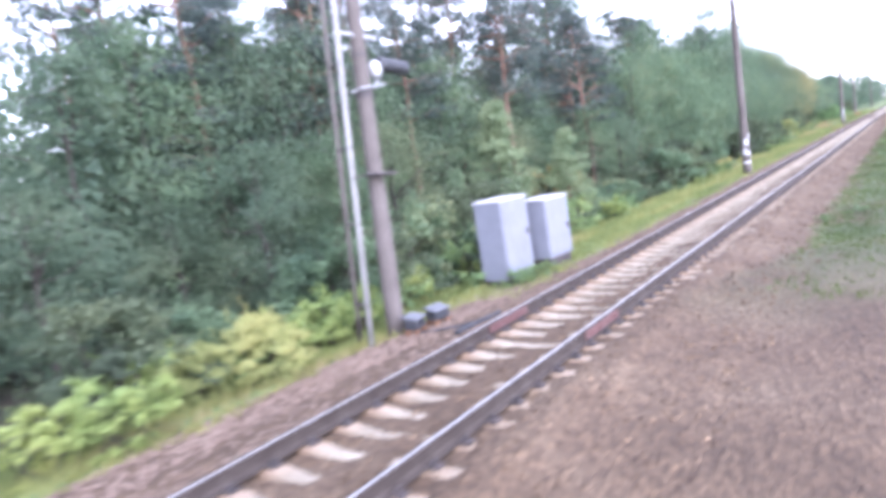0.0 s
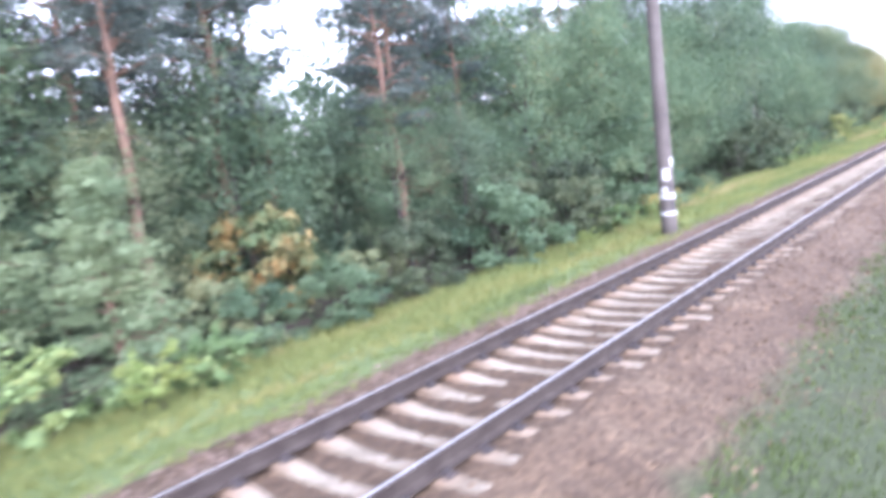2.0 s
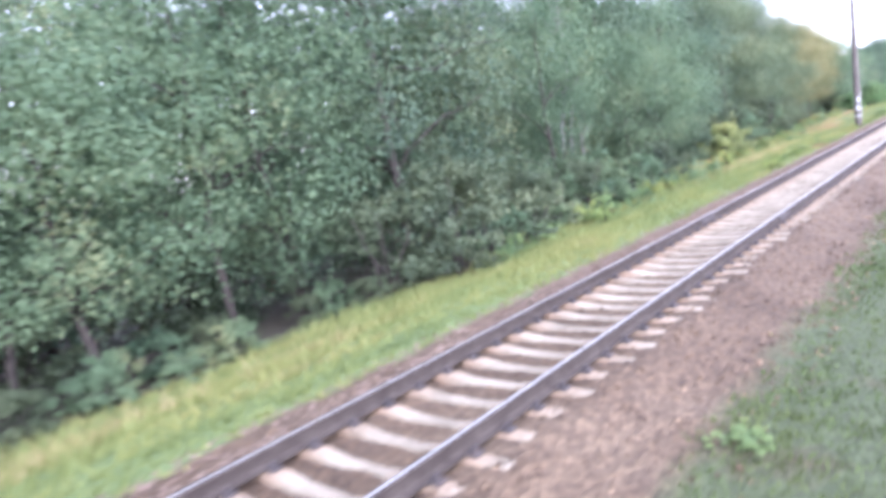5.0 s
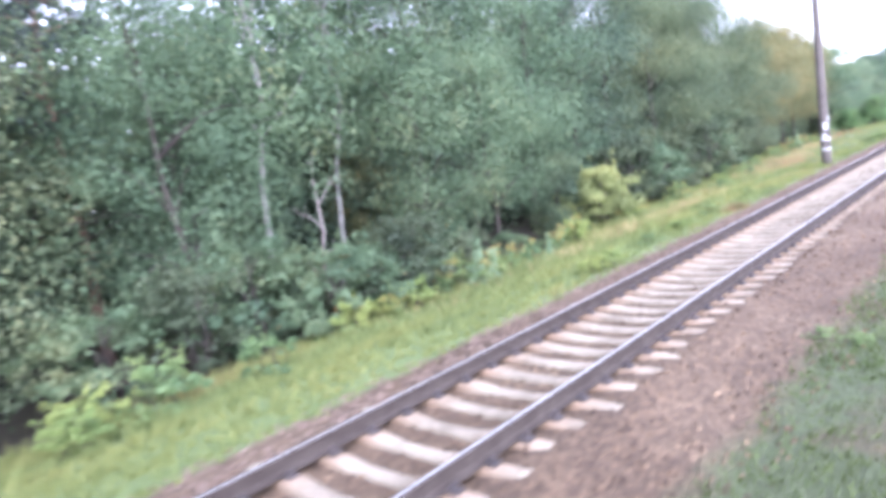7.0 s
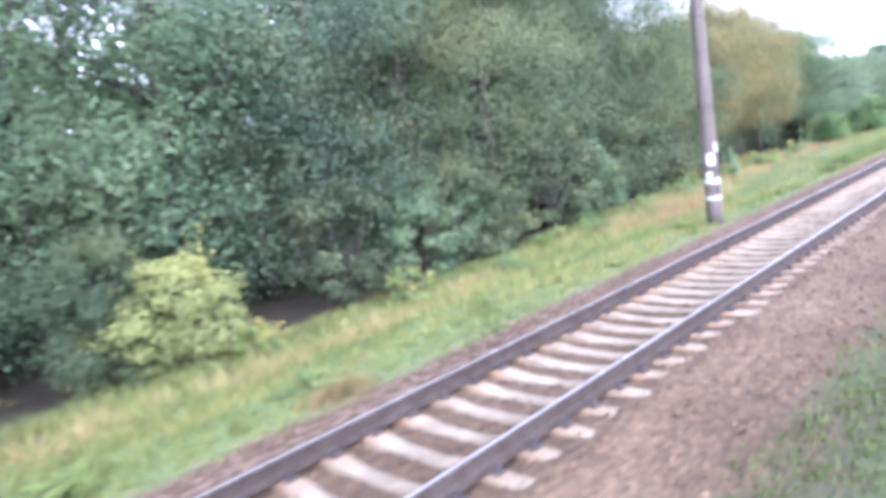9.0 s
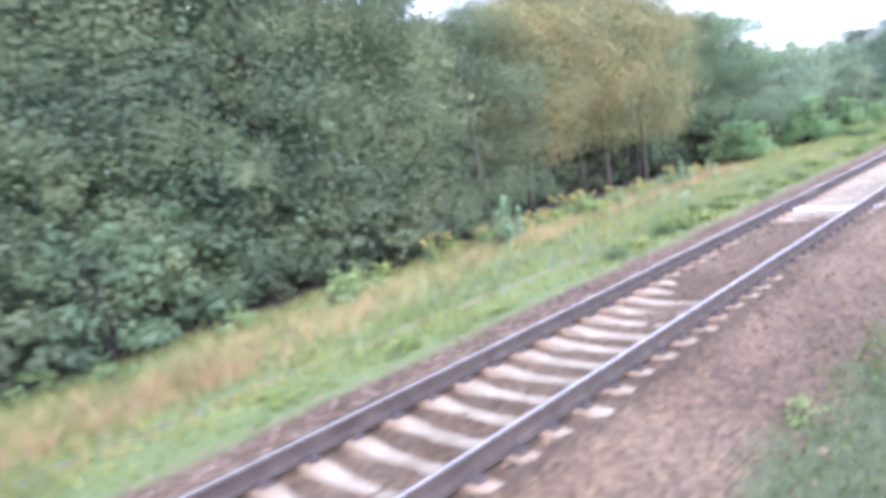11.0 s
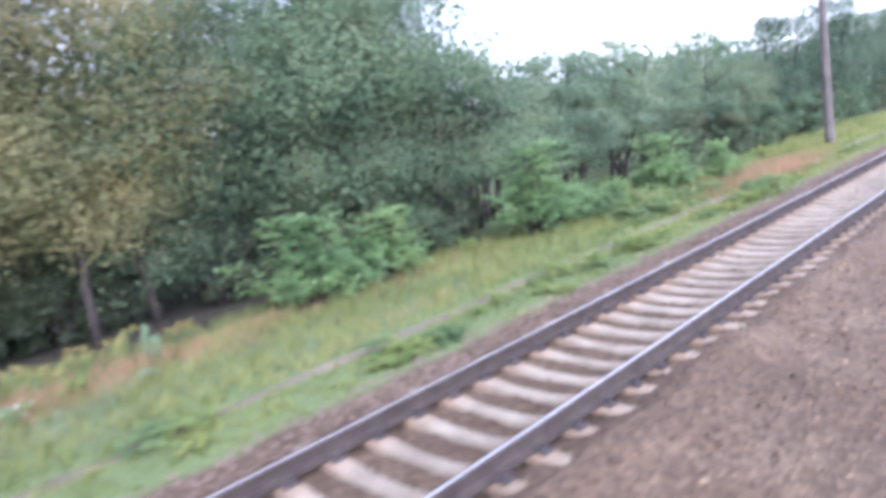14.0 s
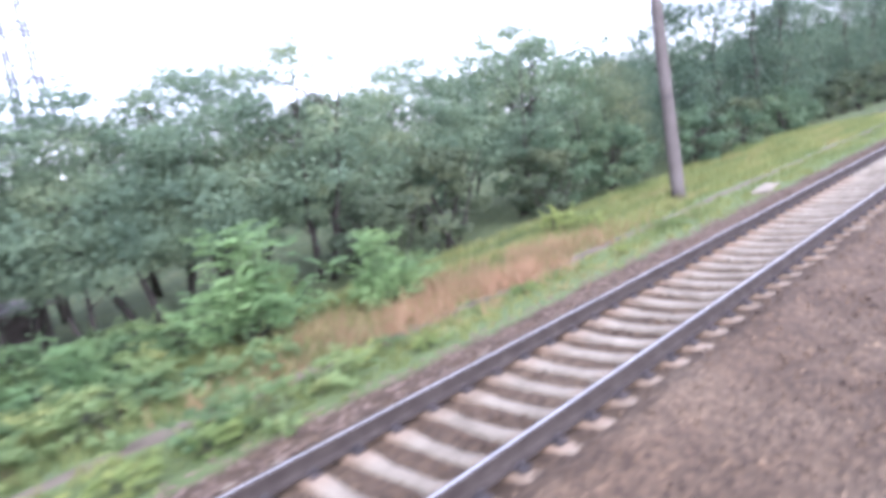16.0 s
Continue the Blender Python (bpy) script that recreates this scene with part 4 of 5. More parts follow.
# trees round the dark hollow before the acacias
belt([T_ARCH], 126.0, 130.5, 1.9, 2.9, 1.0, 1.02, 0.07, FILL)
belt([T_DARK, T_DARK2], 123.5, 131, 2.0, 5.4, 1.6, 0.84, 0.08, FILL)
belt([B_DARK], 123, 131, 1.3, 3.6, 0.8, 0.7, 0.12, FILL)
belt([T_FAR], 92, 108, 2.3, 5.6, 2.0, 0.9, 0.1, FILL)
# low growth below the ochre trees, its shade painted into the leaf colour
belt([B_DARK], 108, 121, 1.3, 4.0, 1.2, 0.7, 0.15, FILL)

# plants that stand out
plant(T_YOUNG, -12.7, 21.3, 20, 1.3, 1.2)
plant(T_YOUNG, -10.6, 22.6, 100, 0.95, 0.86)
plant(T_OCHRE, -15.2, 119.6, 75, 1.05, 1.02)
plant(T_OCHRE, -15.3, 116.4, 275, 1.05, 1.08)
plant(T_DARK2, -16.6, 121.4, 200, 0.8, 0.78)
plant(T_YOUNG, -11.4, 16.6, 200, 0.7, 0.7)
plant(B_ORANGE, -14.0, 27.4, 10, 1.15, 1.15)
plant(B_MID, -10.2, 24.9, 40, 0.62, 0.62)
plant(B_MID, -10.1, 26.8, 140, 0.66, 0.6)
plant(B_FRESH, -9.8, 21.3, 0, 1.8, 1.7, "bright green leafy weeds by the grass strip")
plant(B_FRESH, -9.9, 17.4, 50, 1.3, 1.3, "bright green leafy weeds by the grass strip")
plant(B_MID, -11.0, 18.7, 80, 0.7, 0.7)
plant(B_LIME, -8.3, 6.1, 130, 0.62, 0.5, "low yellow-green shrub beside the slim posts")
plant(B_LIME, -8.7, 5.2, 250, 0.5, 0.42, "low yellow-green shrub beside the slim posts")
plant(B_YELLOW, -7.9, 3.6, 20, 1.3, 1.2)
plant(B_YELLOW, -8.4, 3.0, 200, 1.5, 1.2)
plant(B_LIME, -11.1, 79.4, 0, 1.05, 0.95)
plant(T_ARCH, -13.2, 46.6, 70, 0.85, 0.85)
plant(T_DARK2, -16.2, 51.2, 120, 0.8, 0.72)
plant(T_DARK, -15.5, 53.0, 20, 0.8, 0.78)
plant(B_MID, -10.3, 12.3, 200, 1.15, 1.1, "light green leafy shrub behind the relay cabinets")
plant(T_DARK2, -13.0, 65.6, 160, 0.62, 0.75)
plant(B_MID, -12.2, 66.2, 20, 1.1, 1.1)
plant(B_MID, -12.6, 71.6, 120, 0.7, 0.7)
plant(B_MID, -12.2, 69.4, 200, 0.8, 0.75)
plant(B_TURN, -12.9, 73.2, 300, 0.75, 0.7)
plant(T_DARK, -18.6, 117.2, 150, 0.85, 0.85)
plant(T_DARK2, -18.2, 114.0, 40, 0.8, 0.8)
plant(B_DARK, -11.0, 69.6, 70, 0.8, 0.85)
plant(B_TURN, -10.9, 67.6, 20, 0.8, 0.8)
plant(T_ARCH, -15.6, 66.6, 30, 0.95, 0.98)
plant(T_ARCH, -13.6, 73.6, 260, 0.9, 0.92)
plant(T_ARCH, -13.2, 76.0, 330, 0.8, 0.85)
plant(T_BIRCH, -16.1, 71.5, -40, 0.95, 1.2, lean=-7)
plant(T_BIRCH, -17.6, 75.6, 140, 0.8, 1.15)
plant(T_BIRCH, -14.6, 68.15, -75, 1.0, 1.2, lean=-7)
plant(T_BIRCH, -16.8, 51.2, 100, 0.9, 1.1)
plant(T_OCHRE, -17.8, 74.2, 60, 0.55, 0.5, "low autumn tree with yellow leaves among the birches")
plant(T_OCHRE, -17.6, 76.4, 200, 0.5, 0.46, "low autumn tree with yellow leaves among the birches")
plant(T_DARK, -17.4, 124.0, 310, 0.75, 0.9)
plant(T_GREEN, -15.8, 127.4, 40, 0.8, 1.06)
plant(T_DARK, -19.4, 126.2, 30, 0.85, 0.9)
plant(T_DARK2, -20.6, 128.4, 210, 0.8, 0.85)
plant(T_GREEN, -18.4, 128.8, 130, 0.9, 1.05)
plant(T_DARK, -15.4, 128.6, 250, 0.66, 0.76)
plant(T_TURN, -16.8, 130.2, 110, 0.66, 0.8)
plant(T_DARK, -18.8, 130.8, 90, 0.72, 0.74)
plant(T_DARK, -18.4, 121.0, 190, 0.8, 0.84)
plant(T_DARK2, -19.6, 119.2, 70, 0.8, 0.82)
plant(T_BLUE, -16.0, 132.4, 60, 0.95, 1.0)
plant(T_BLUE, -16.6, 134.6, 160, 1.0, 0.95)
plant(T_BLUE, -16.0, 136.9, 260, 1.1, 0.93)
plant(T_BLUE, -16.9, 139.4, 310, 1.05, 1.0)
plant(T_BLUE, -15.6, 141.4, 20, 1.0, 1.04)
plant(B_DARK, -14.6, 126.2, 20, 0.9, 0.9)
plant(B_DARK, -14.2, 128.6, 120, 0.9, 1.0)
plant(B_SUMAC, -12.2, 123.2, 0, 1.0, 0.98)
plant(B_SUMAC, -12.5, 125.4, 90, 0.95, 0.85)
plant(B_SUMAC, -11.5, 130.4, 45, 1.1, 1.25)
plant(B_SUMAC, -11.7, 132.6, 160, 0.75, 0.6)
plant(B_SUMAC, -10.9, 136.9, 200, 0.9, 1.02)
plant(B_SUMAC, -9.9, 139.2, 290, 0.62, 0.74)
plant(B_SUMAC, -11.2, 134.0, 30, 0.42, 0.5, "young ash shrub among low weeds")
plant(T_YELLOWISH, -12.4, 78.5, 40, 0.62, 0.6, "rounded green bush turning yellow beside the grass")
plant(T_YELLOWISH, -14.2, 94.7, 0, 0.95, 0.95)
plant(T_YELLOWISH, -14.6, 97.4, 120, 1.15, 1.0)


def dead_tree(name, label, tall, seed):
    """A thin dead stem with a few bare, crooked branches."""
    rng = np.random.default_rng(seed)
    root = thing(name, pose(0, 0, 0), label, "tree")
    line = limb_line(rng, (0, 0, -0.2), (0.15, 0.1, tall), 6, 0.06)
    bm = bmesh.new()
    tube(bm, line, [0.07, 0.06, 0.055, 0.045, 0.035, 0.025, 0.012], 7)
    part("trunk", bm, M_DEADWOOD, root)
    for k, a, run, up in ((2, 1.7, 1.3, 0.15), (3, 4.6, 0.9, 0.8), (4, 1.2, 0.9, 0.5), (5, 5.4, 0.6, 0.4)):
        b = bmesh.new()
        end = line[k] + Vector((math.cos(a) * run, math.sin(a) * run, up))
        way = limb_line(rng, line[k], end, 4, 0.07)
        tube(b, way, [0.03, 0.025, 0.02, 0.014, 0.006], 5)
        tube(b, limb_line(rng, way[2], way[2] + Vector((math.cos(a + 0.7), math.sin(a + 0.7), 0.5)) * 0.5, 3, 0.03), [0.014, 0.011, 0.008, 0.004], 4)
        part("branch", b, M_DEADWOOD, root)
    return root


T_BROWN = pine("pine_tree", "low pine with browned needles at the edge of the wood", 6.0, 1.9, 0.3, 30, 110, 34, L_BROWN, M_PINEBARK, 0.2, group=WOODS)
plant(T_BROWN, -15.8, 34.4, 30)
plant(dead_tree("dead_tree", "thin dead tree with bare grey branches in the wood", 4.2, 58), -14.2, 69.65, 10)
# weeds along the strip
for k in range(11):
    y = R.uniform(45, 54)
    plant(R.choice([B_DARK, B_DARK, B_MID]), border(y) - R.uniform(1.2, 3.2), y, R.uniform(0, 360), R.uniform(0.3, 0.5), R.uniform(0.25, 0.5), "low undergrowth below overhanging trees, mostly in shade-darkened green")
for y in (11.9, 12.3, 12.8, 13.2):
    plant(B_FRESH, -6.98 + R.uniform(-0.08, 0.1), y, R.uniform(0, 360), R.uniform(0.4, 0.6), R.uniform(0.3, 0.45), "green weeds at the foot of a relay cabinet")
for k in range(18):
    plant(R.choice([B_MID, B_DARK, B_OLIVE]), R.uniform(-13.2, -10.5), R.uniform(66, 79), R.uniform(0, 360), R.uniform(0.25, 0.45), R.uniform(0.2, 0.4), "low leafy undergrowth at the edge of the wood")
for k in range(38):
    y = R.choice([R.uniform(3, 43), R.uniform(54, 84)])
    plant(R.choice([B_FRESH, B_FRESH, B_FRESH, B_YELLOW]), border(y) + R.uniform(-0.9, 0.3), y, R.uniform(0, 360), R.uniform(0.6, 1.2))
for k in range(18):
    y = R.uniform(4, 14)
    plant(R.choice([B_YELLOW, B_YELLOW, B_FRESH]), border(y) + R.uniform(-1.2, 0.4), y, R.uniform(0, 360), R.uniform(0.8, 1.4))
for k in range(42):
    y = R.uniform(86, 146)
    x = (border(y) if y < 132 else -10.2) + R.uniform(-1.2, 1.2)
    if is_clear(x, y):
        plant(R.choice([B_FRESH, B_YELLOW, B_FRESH]), x, y, R.uniform(0, 360), R.uniform(0.45, 1.0))
for k in range(44):
    y = R.uniform(130.5, 138)
    x = R.uniform(-14.0, -9.0)
    if is_clear(x, y):
        plant(B_FRESH, x, y, R.uniform(0, 360), R.uniform(0.9, 1.5), R.uniform(0.45, 0.9), label="low green weeds covering the ground")
for k in range(28):
    y = R.uniform(66, 150)
    plant(R.choice([B_FRESH, B_YELLOW, B_YELLOW, B_YELLOW]), -6.9 + R.uniform(-0.9, 0.15), y, R.uniform(0, 360), R.uniform(0.25, 0.65), R.uniform(0.12, 0.36))
for k in range(18):
    plant(R.choice([B_FRESH, B_FRESH, B_YELLOW]), R.uniform(-15.2, -12.4), R.uniform(131.5, 144), R.uniform(0, 360), R.uniform(0.8, 1.4), R.uniform(0.5, 1.0))
for x, y, w, h in ((-6.95, 134.9, 0.9, 0.7), (-7.2, 134.3, 0.8, 0.6), (-7.1, 136.0, 0.9, 0.6), (-13.4, 133.2, 1.6, 1.5), (-12.6, 134.2, 1.4, 1.1)):
    plant(B_FRESH, x, y, R.uniform(0, 360), w, h)
for k in range(16):
    plant(B_FRESH, FILL.uniform(-2.0, -1.2), FILL.uniform(15, 100), FILL.uniform(0, 360), FILL.uniform(0.25, 0.5), FILL.uniform(0.12, 0.25), "small green weeds between the two tracks")
for k in range(34):
    y = FILL.uniform(98, 132)
    plant(FILL.choice([B_FRESH, B_YELLOW, B_YELLOW]), -7.0 + FILL.uniform(-0.75, 0.1), y, FILL.uniform(0, 360), FILL.uniform(0.35, 0.75), FILL.uniform(0.15, 0.36))
for k in range(9):
    plant(B_YELLOW, -7.05 + R.uniform(-0.5, 0.15), R.uniform(121, 138), R.uniform(0, 360), R.uniform(0.5, 0.8), R.uniform(0.25, 0.45))
for x, y, w, h in ((-6.85, 71.6, 0.7, 0.55), (-6.9, 71.0, 0.6, 0.45), (-7.27, 106.0, 0.8, 0.5), (-7.1, 106.8, 0.6, 0.4), (-6.85, 133.3, 0.7, 0.5), (-6.85, 134.2, 0.6, 0.5)):
    plant(B_YELLOW, x, y, R.uniform(0, 360), w, h)


def spike_plant(name, label, tall, seed, heads, mat):
    """A tall weed: a leafy stem with flower heads or feathery leaves at the top."""
    rng = np.random.default_rng(seed)
    root = thing(name, pose(0, 0, 0), label, "weed", "tall weeds at the edge of the grass")
    bm = bmesh.new()
    tops, pts = [], []
    for s in range(5):
        a, b = (rng.normal(0, 0.08), rng.normal(0, 0.08), -0.05), (rng.normal(0, 0.22), rng.normal(0, 0.22), tall * rng.uniform(0.7, 1.0))
        line = limb_line(rng, a, b, 4, 0.02)
        tube(bm, line, [0.012, 0.010, 0.008, 0.006, 0.004], 4)
        for q in range(34):
            f = rng.uniform(0.15, 0.95)
            c = Vector(a).lerp(Vector(b), f)
            pts.append((c.x + rng.normal(0, 0.09 * (1.1 - f)), c.y + rng.normal(0, 0.09 * (1.1 - f)), c.z))
        for q in range(heads):
            tops.append((b[0] + rng.normal(0, 0.07), b[1] + rng.normal(0, 0.07), b[2] - abs(rng.normal(0, 0.12))))
    part("stalk", bm, L_FRESH, root)
    mesh_part("foliage", leaf_mesh("foliage", np.array(pts), 0.13, 0.045, L_FRESH, rng, 0.8), root)
    if heads:
        tagged(mesh_part("bloom", leaf_mesh("bloom", np.array(tops), 0.06, 0.05, mat, rng, 0.6), root, "small clustered flower heads"), kind="stuff")
    return root


def spire_weed(name, label, tall, seed):
    """A tall weed of two upright stems with tiers of drooping narrow leaves, wide below and narrow at the top."""
    rng = np.random.default_rng(seed)
    root = thing(name, pose(0, 0, 0), label, "weed", "tall weeds at the edge of the grass")
    bm = bmesh.new()
    verts = []
    for sx, sy, h in ((0.0, 0.0, 1.0), (0.1, 0.34, 0.74), (-0.12, -0.2, 0.5)):
        line = limb_line(rng, (sx, sy, -0.05), (sx * 1.2, sy * 1.1, tall * h), 4, 0.015)
        tube(bm, line, [0.012, 0.011, 0.009, 0.007, 0.004], 4)
        tiers = int(tall * h / 0.095)
        for k in range(2, tiers):
            f = k / tiers
            c = line[min(3, int(4 * f))].lerp(line[min(4, int(4 * f) + 1)], 4 * f - int(4 * f))
            for w in range(11):
                a = rng.uniform(0, 6.283)
                out = np.array([math.cos(a), math.sin(a), 0])
                side = np.array([-out[1], out[0], 0]) * 0.036
                run = (0.30 - 0.16 * f) * rng.uniform(0.75, 1.2)
                mid = np.array(c) + out * run * 0.55 + (0, 0, 0.035)
                tip = np.array(c) + out * run + (0, 0, -0.03 + rng.normal(0, 0.012))
                verts += [np.array(c), mid - side, mid + side, mid - side, tip, mid + side]
    part("stalk", bm, L_PALE, root)
    v = np.array(verts)
    mesh_part("foliage", arrays_mesh("foliage", v, np.arange(len(v)).reshape(-1, 3), L_PALE), root)
    return root


W_GOLD = spike_plant("goldenrod", "goldenrod weed with golden flower heads", 0.9, 51, 26, L_GOLD)
W_TALL = spire_weed("tall_weed", "tall pale green feathery weed with tiered leaves", 1.35, 52)
W_WHITE = spike_plant("white_umbel", "weed with small white flower heads", 0.5, 53, 9, L_UMBEL)
for k in range(52):
    y = R.choice([R.uniform(36, 43), R.uniform(67, 84), R.uniform(100, 122), R.uniform(100, 122)])
    plant(W_GOLD, border(y) + R.uniform(-0.5, 0.5), y, R.uniform(0, 360), R.uniform(0.6, 1.1))
for x, y, s in ((-11.3, 104.5, 1.1), (-11.4, 105.2, 0.8), (-11.5, 108.6, 0.7), (-11.6, 111.0, 0.6), (-12.0, 114.6, 0.6), (-11.9, 116.3, 0.8), (-12.2, 119.6, 0.6), (-9.7, 70.7, 0.9), (-9.8, 73.8, 0.6)):
    plant(W_TALL, x, y, R.uniform(0, 360), s)
for k in range(12):
    y = R.uniform(107, 120)
    plant(W_WHITE, border(y) + R.uniform(0.6, 3.2), y, R.uniform(0, 360), R.uniform(0.5, 0.8))


# ---- grass ----
def path_line(y):
    """The middle of the footpath."""
    return np.interp(y, [92, 112, 118, 121, 128], [-8.1, -7.9, -7.84, -7.98, -8.15]) + 0.08 * wave(0 * y, y, 0.35)


def blades(name, x, y, tall, mat, seed, label, per=4, wide=0.016):
    rng = np.random.default_rng(seed)
    n = len(x) * per
    px = np.repeat(x, per) + rng.normal(0, 0.05, n)
    py = np.repeat(y, per) + rng.normal(0, 0.05, n)
    h = np.repeat(tall, per) * rng.uniform(0.5, 1.25, n)
    a = rng.uniform(0, 6.28, n)
    lean = rng.normal(0, 0.45, (n, 2)) * h[:, None]
    z = height(px, py) - 0.01
    w = wide * rng.uniform(0.6, 1.4, n)
    v = np.stack([np.stack([px - np.cos(a) * w, py - np.sin(a) * w, z], -1), np.stack([px + np.cos(a) * w, py + np.sin(a) * w, z], -1),
                  np.stack([px + lean[:, 0], py + lean[:, 1], z + h], -1)], 1).reshape(-1, 3)
    tagged(new(name, arrays_mesh(name, v, np.arange(n * 3).reshape(-1, 3), mat)), label, "grass", kind="stuff")


rng = np.random.default_rng(61)
n = 62000
y = rng.uniform(-2, 176, n)
b = np.array([border(q) for q in y])
verge = -np.interp(y, [30, 70, 100], [6.38, 6.5, 6.66])
x = verge - rng.uniform(0, 1, n) ** 0.9 * (verge - b + 1.6) + rng.normal(0, 0.08, n) + 0.14 * wave(0 * y, y, 1.3)
tall = 0.10 + 0.13 * np.clip((-6.3 - x) / 3, 0, 1.3) + 0.05 * wave(x, y, 0.7)
path_x = path_line(y)
keep = ((np.abs(x - path_x) > np.interp(y, [92, 112, 128], [0.05, 0.16, 0.23]) * (1 + 0.5 * wave(x, y, 1.6))) | (y < 92)) & ((x < -7.45 + 0.25 * wave(x, y, 1.2)) | (y > 10.6))
x, y, tall = x[keep], y[keep], tall[keep]
blades("grass", x, y, np.clip(tall, 0.06, 0.5), L_GRASS, 62, "bright green grass strip along the railway", 4)
n = 30000
y = rng.uniform(11, 106, n)
x = rng.uniform(-2.25, -0.45, n)
cover_here = np.interp(y, [11, 17, 98, 106], [0.15, 0.9, 0.9, 0.2]) * np.clip((x + 2.04 + 0.16 * wave(x, y, 1.4)) / 0.3, 0, 1)
keep = rng.uniform(0, 1, n) < cover_here * (0.62 + 0.38 * wave(x, y, 0.9, 4.0))
blades("track_weeds", x[keep], y[keep], 0.065 + 0.03 * wave(x[keep], y[keep], 1.1), L_MOSS, 63, "low green weeds and grass growing between the tracks", 3)

# trodden footpath in the grass
py = np.arange(92, 176, 0.4)
px = path_line(py)
wd = (0.95 + 0.4 * wave(0 * py, py, 1.1, 2.0)) * np.interp(py, [92, 110, 118, 126], [0.4, 0.8, 1.05, 1.3])
pv = np.stack([np.stack([px + o * wd, py, height(px + o * wd, py) + h], -1) for o, h in ((-0.19, -0.02), (-0.11, 0.008), (0.11, 0.008), (0.19, -0.02))], 1).reshape(-1, 3)
pf = [(4 * i + j, 4 * i + j + 1, 4 * i + j + 5, 4 * i + j + 4) for i in range(len(py) - 1) for j in range(3)]
tagged(new("footpath", arrays_mesh("footpath", pv, pf, M_PATH)), "narrow trodden earth footpath through the grass", "path", kind="structure")


def patch(name, cx, cy, rx, ry, n, tall, mat, seed, label):
    rng = np.random.default_rng(seed)
    x, y = cx + rng.normal(0, 0.5, n) * rx, cy + rng.normal(0, 0.5, n) * ry
    keep = wave(x, y, 1.7, seed) + 0.6 * wave(x, y, 4.0, seed) + rng.normal(0, 0.4, n) > -0.1
    x, y = x[keep], y[keep]
    blades(name, x, y, np.full(len(x), tall) * rng.uniform(0.5, 1.2, len(x)), mat, seed + 1, label, 4, 0.010)


patch("dry_grass", -9.9, 96.0, 0.9, 6.0, 1900, 0.42, L_DRY, 71, "tall dry straw-coloured grass")
patch("dry_grass", -11.0, 105.5, 0.8, 7.0, 2600, 0.42, L_DRY, 73, "tall dry straw-coloured grass")
patch("dry_grass", -11.7, 116.0, 0.9, 8.0, 2600, 0.38, L_RUST, 75, "dry reddish grass and sorrel")
patch("pale_grass", -9.2, 101.0, 1.3, 14.0, 2600, 0.27, L_HAZE, 87, "pale feathery grass on the bank")
patch("pale_grass", -9.8, 116.0, 1.5, 12.0, 2600, 0.27, L_HAZE, 89, "pale feathery grass on the bank")
patch("rusty_grass", -9.1, 140.6, 1.3, 4.5, 3800, 0.40, L_RUST, 77, "dry rust-red sorrel among the grass")
patch("dry_grass", -8.9, 44.0, 0.4, 7.0, 700, 0.32, L_DRY, 79, "dry straw-coloured grass tips")
patch("dry_grass", -9.2, 77.8, 0.6, 8.0, 900, 0.36, L_DRY, 81, "dry straw-coloured grass tips")
patch("rusty_grass", -6.75, 79.3, 0.35, 0.5, 160, 0.22, L_RUST, 85, "small rust-brown sorrel clump by the ballast")
patch("rusty_grass", -9.3, 94.0, 0.8, 3.0, 800, 0.34, L_RUST, 83, "dry rust-red grass")

# ---- the deeper wood ----
rng = np.random.default_rng(91)
k = 5200
cy = np.concatenate([rng.uniform(-25, 330, k), rng.uniform(-8, 48, 1100), rng.uniform(62, 95, 900), rng.uniform(90, 130, 700)])
edge = np.array([border(q) for q in cy])
cx = edge - (6.5 + 36 * rng.uniform(0, 1, len(cy)) ** 1.3)
cx[k:] = edge[k:] - (7.0 + 14 * rng.uniform(0, 1, len(cy) - k))
top = np.interp(cy, [-25, 5, 10, 23, 29, 36, 42, 62, 70, 82, 92, 110, 122, 128, 131, 156, 164, 330], [6.0, 6.0, 8.4, 8.8, 5.6, 5.6, 8.8, 10.4, 7.4, 7.6, 9.6, 8.6, 6.6, 5.4, 4.4, 4.8, 7, 9])
# taller further back, with an uneven roof of crowns
top = (2.4 + (top - 2.4) * np.clip(-cx / 17, 1, 1.8)) * (1 + 0.16 * wave(cx, cy, 0.5, 0.3))
cz = rng.uniform(0.0, 1.0, len(cy)) ** 0.8 * top * rng.uniform(0.7, 0.95, len(cy)) + height(cx, cy)
keep = (cy < 130) | (cy > 150) | ((cx < -24) & (cz > 1.2))
cx, cy, cz = cx[keep], cy[keep], cz[keep]
pts = ellipsoid_points(rng, np.stack([cx, cy, cz], -1), rng.uniform(0.7, 1.6, len(cy)), 29, 0.8)
pts = pts[pts[:, 2] > height(pts[:, 0], pts[:, 1])]
tagged(new("deep_woods", leaf_mesh("deep_woods", pts, 0.40, 0.30, L_DARK, rng)), "dense dark foliage deeper in the wood", "woods", kind="stuff")


far = np.random.default_rng(97)
fx = np.concatenate([far.uniform(-70, -14, 700), far.uniform(-90, 90, 500)])
fy = np.concatenate([far.uniform(226, 430, 700), far.uniform(430, 470, 500)])
fz = far.uniform(0, 1, 1200) ** 0.8 * 10 * (1 + 0.2 * wave(fx, fy, 0.15)) + height(fx, fy)
pts = ellipsoid_points(far, np.stack([fx, fy, fz], -1), far.uniform(1.6, 3.2, 1200), 30, 0.8)
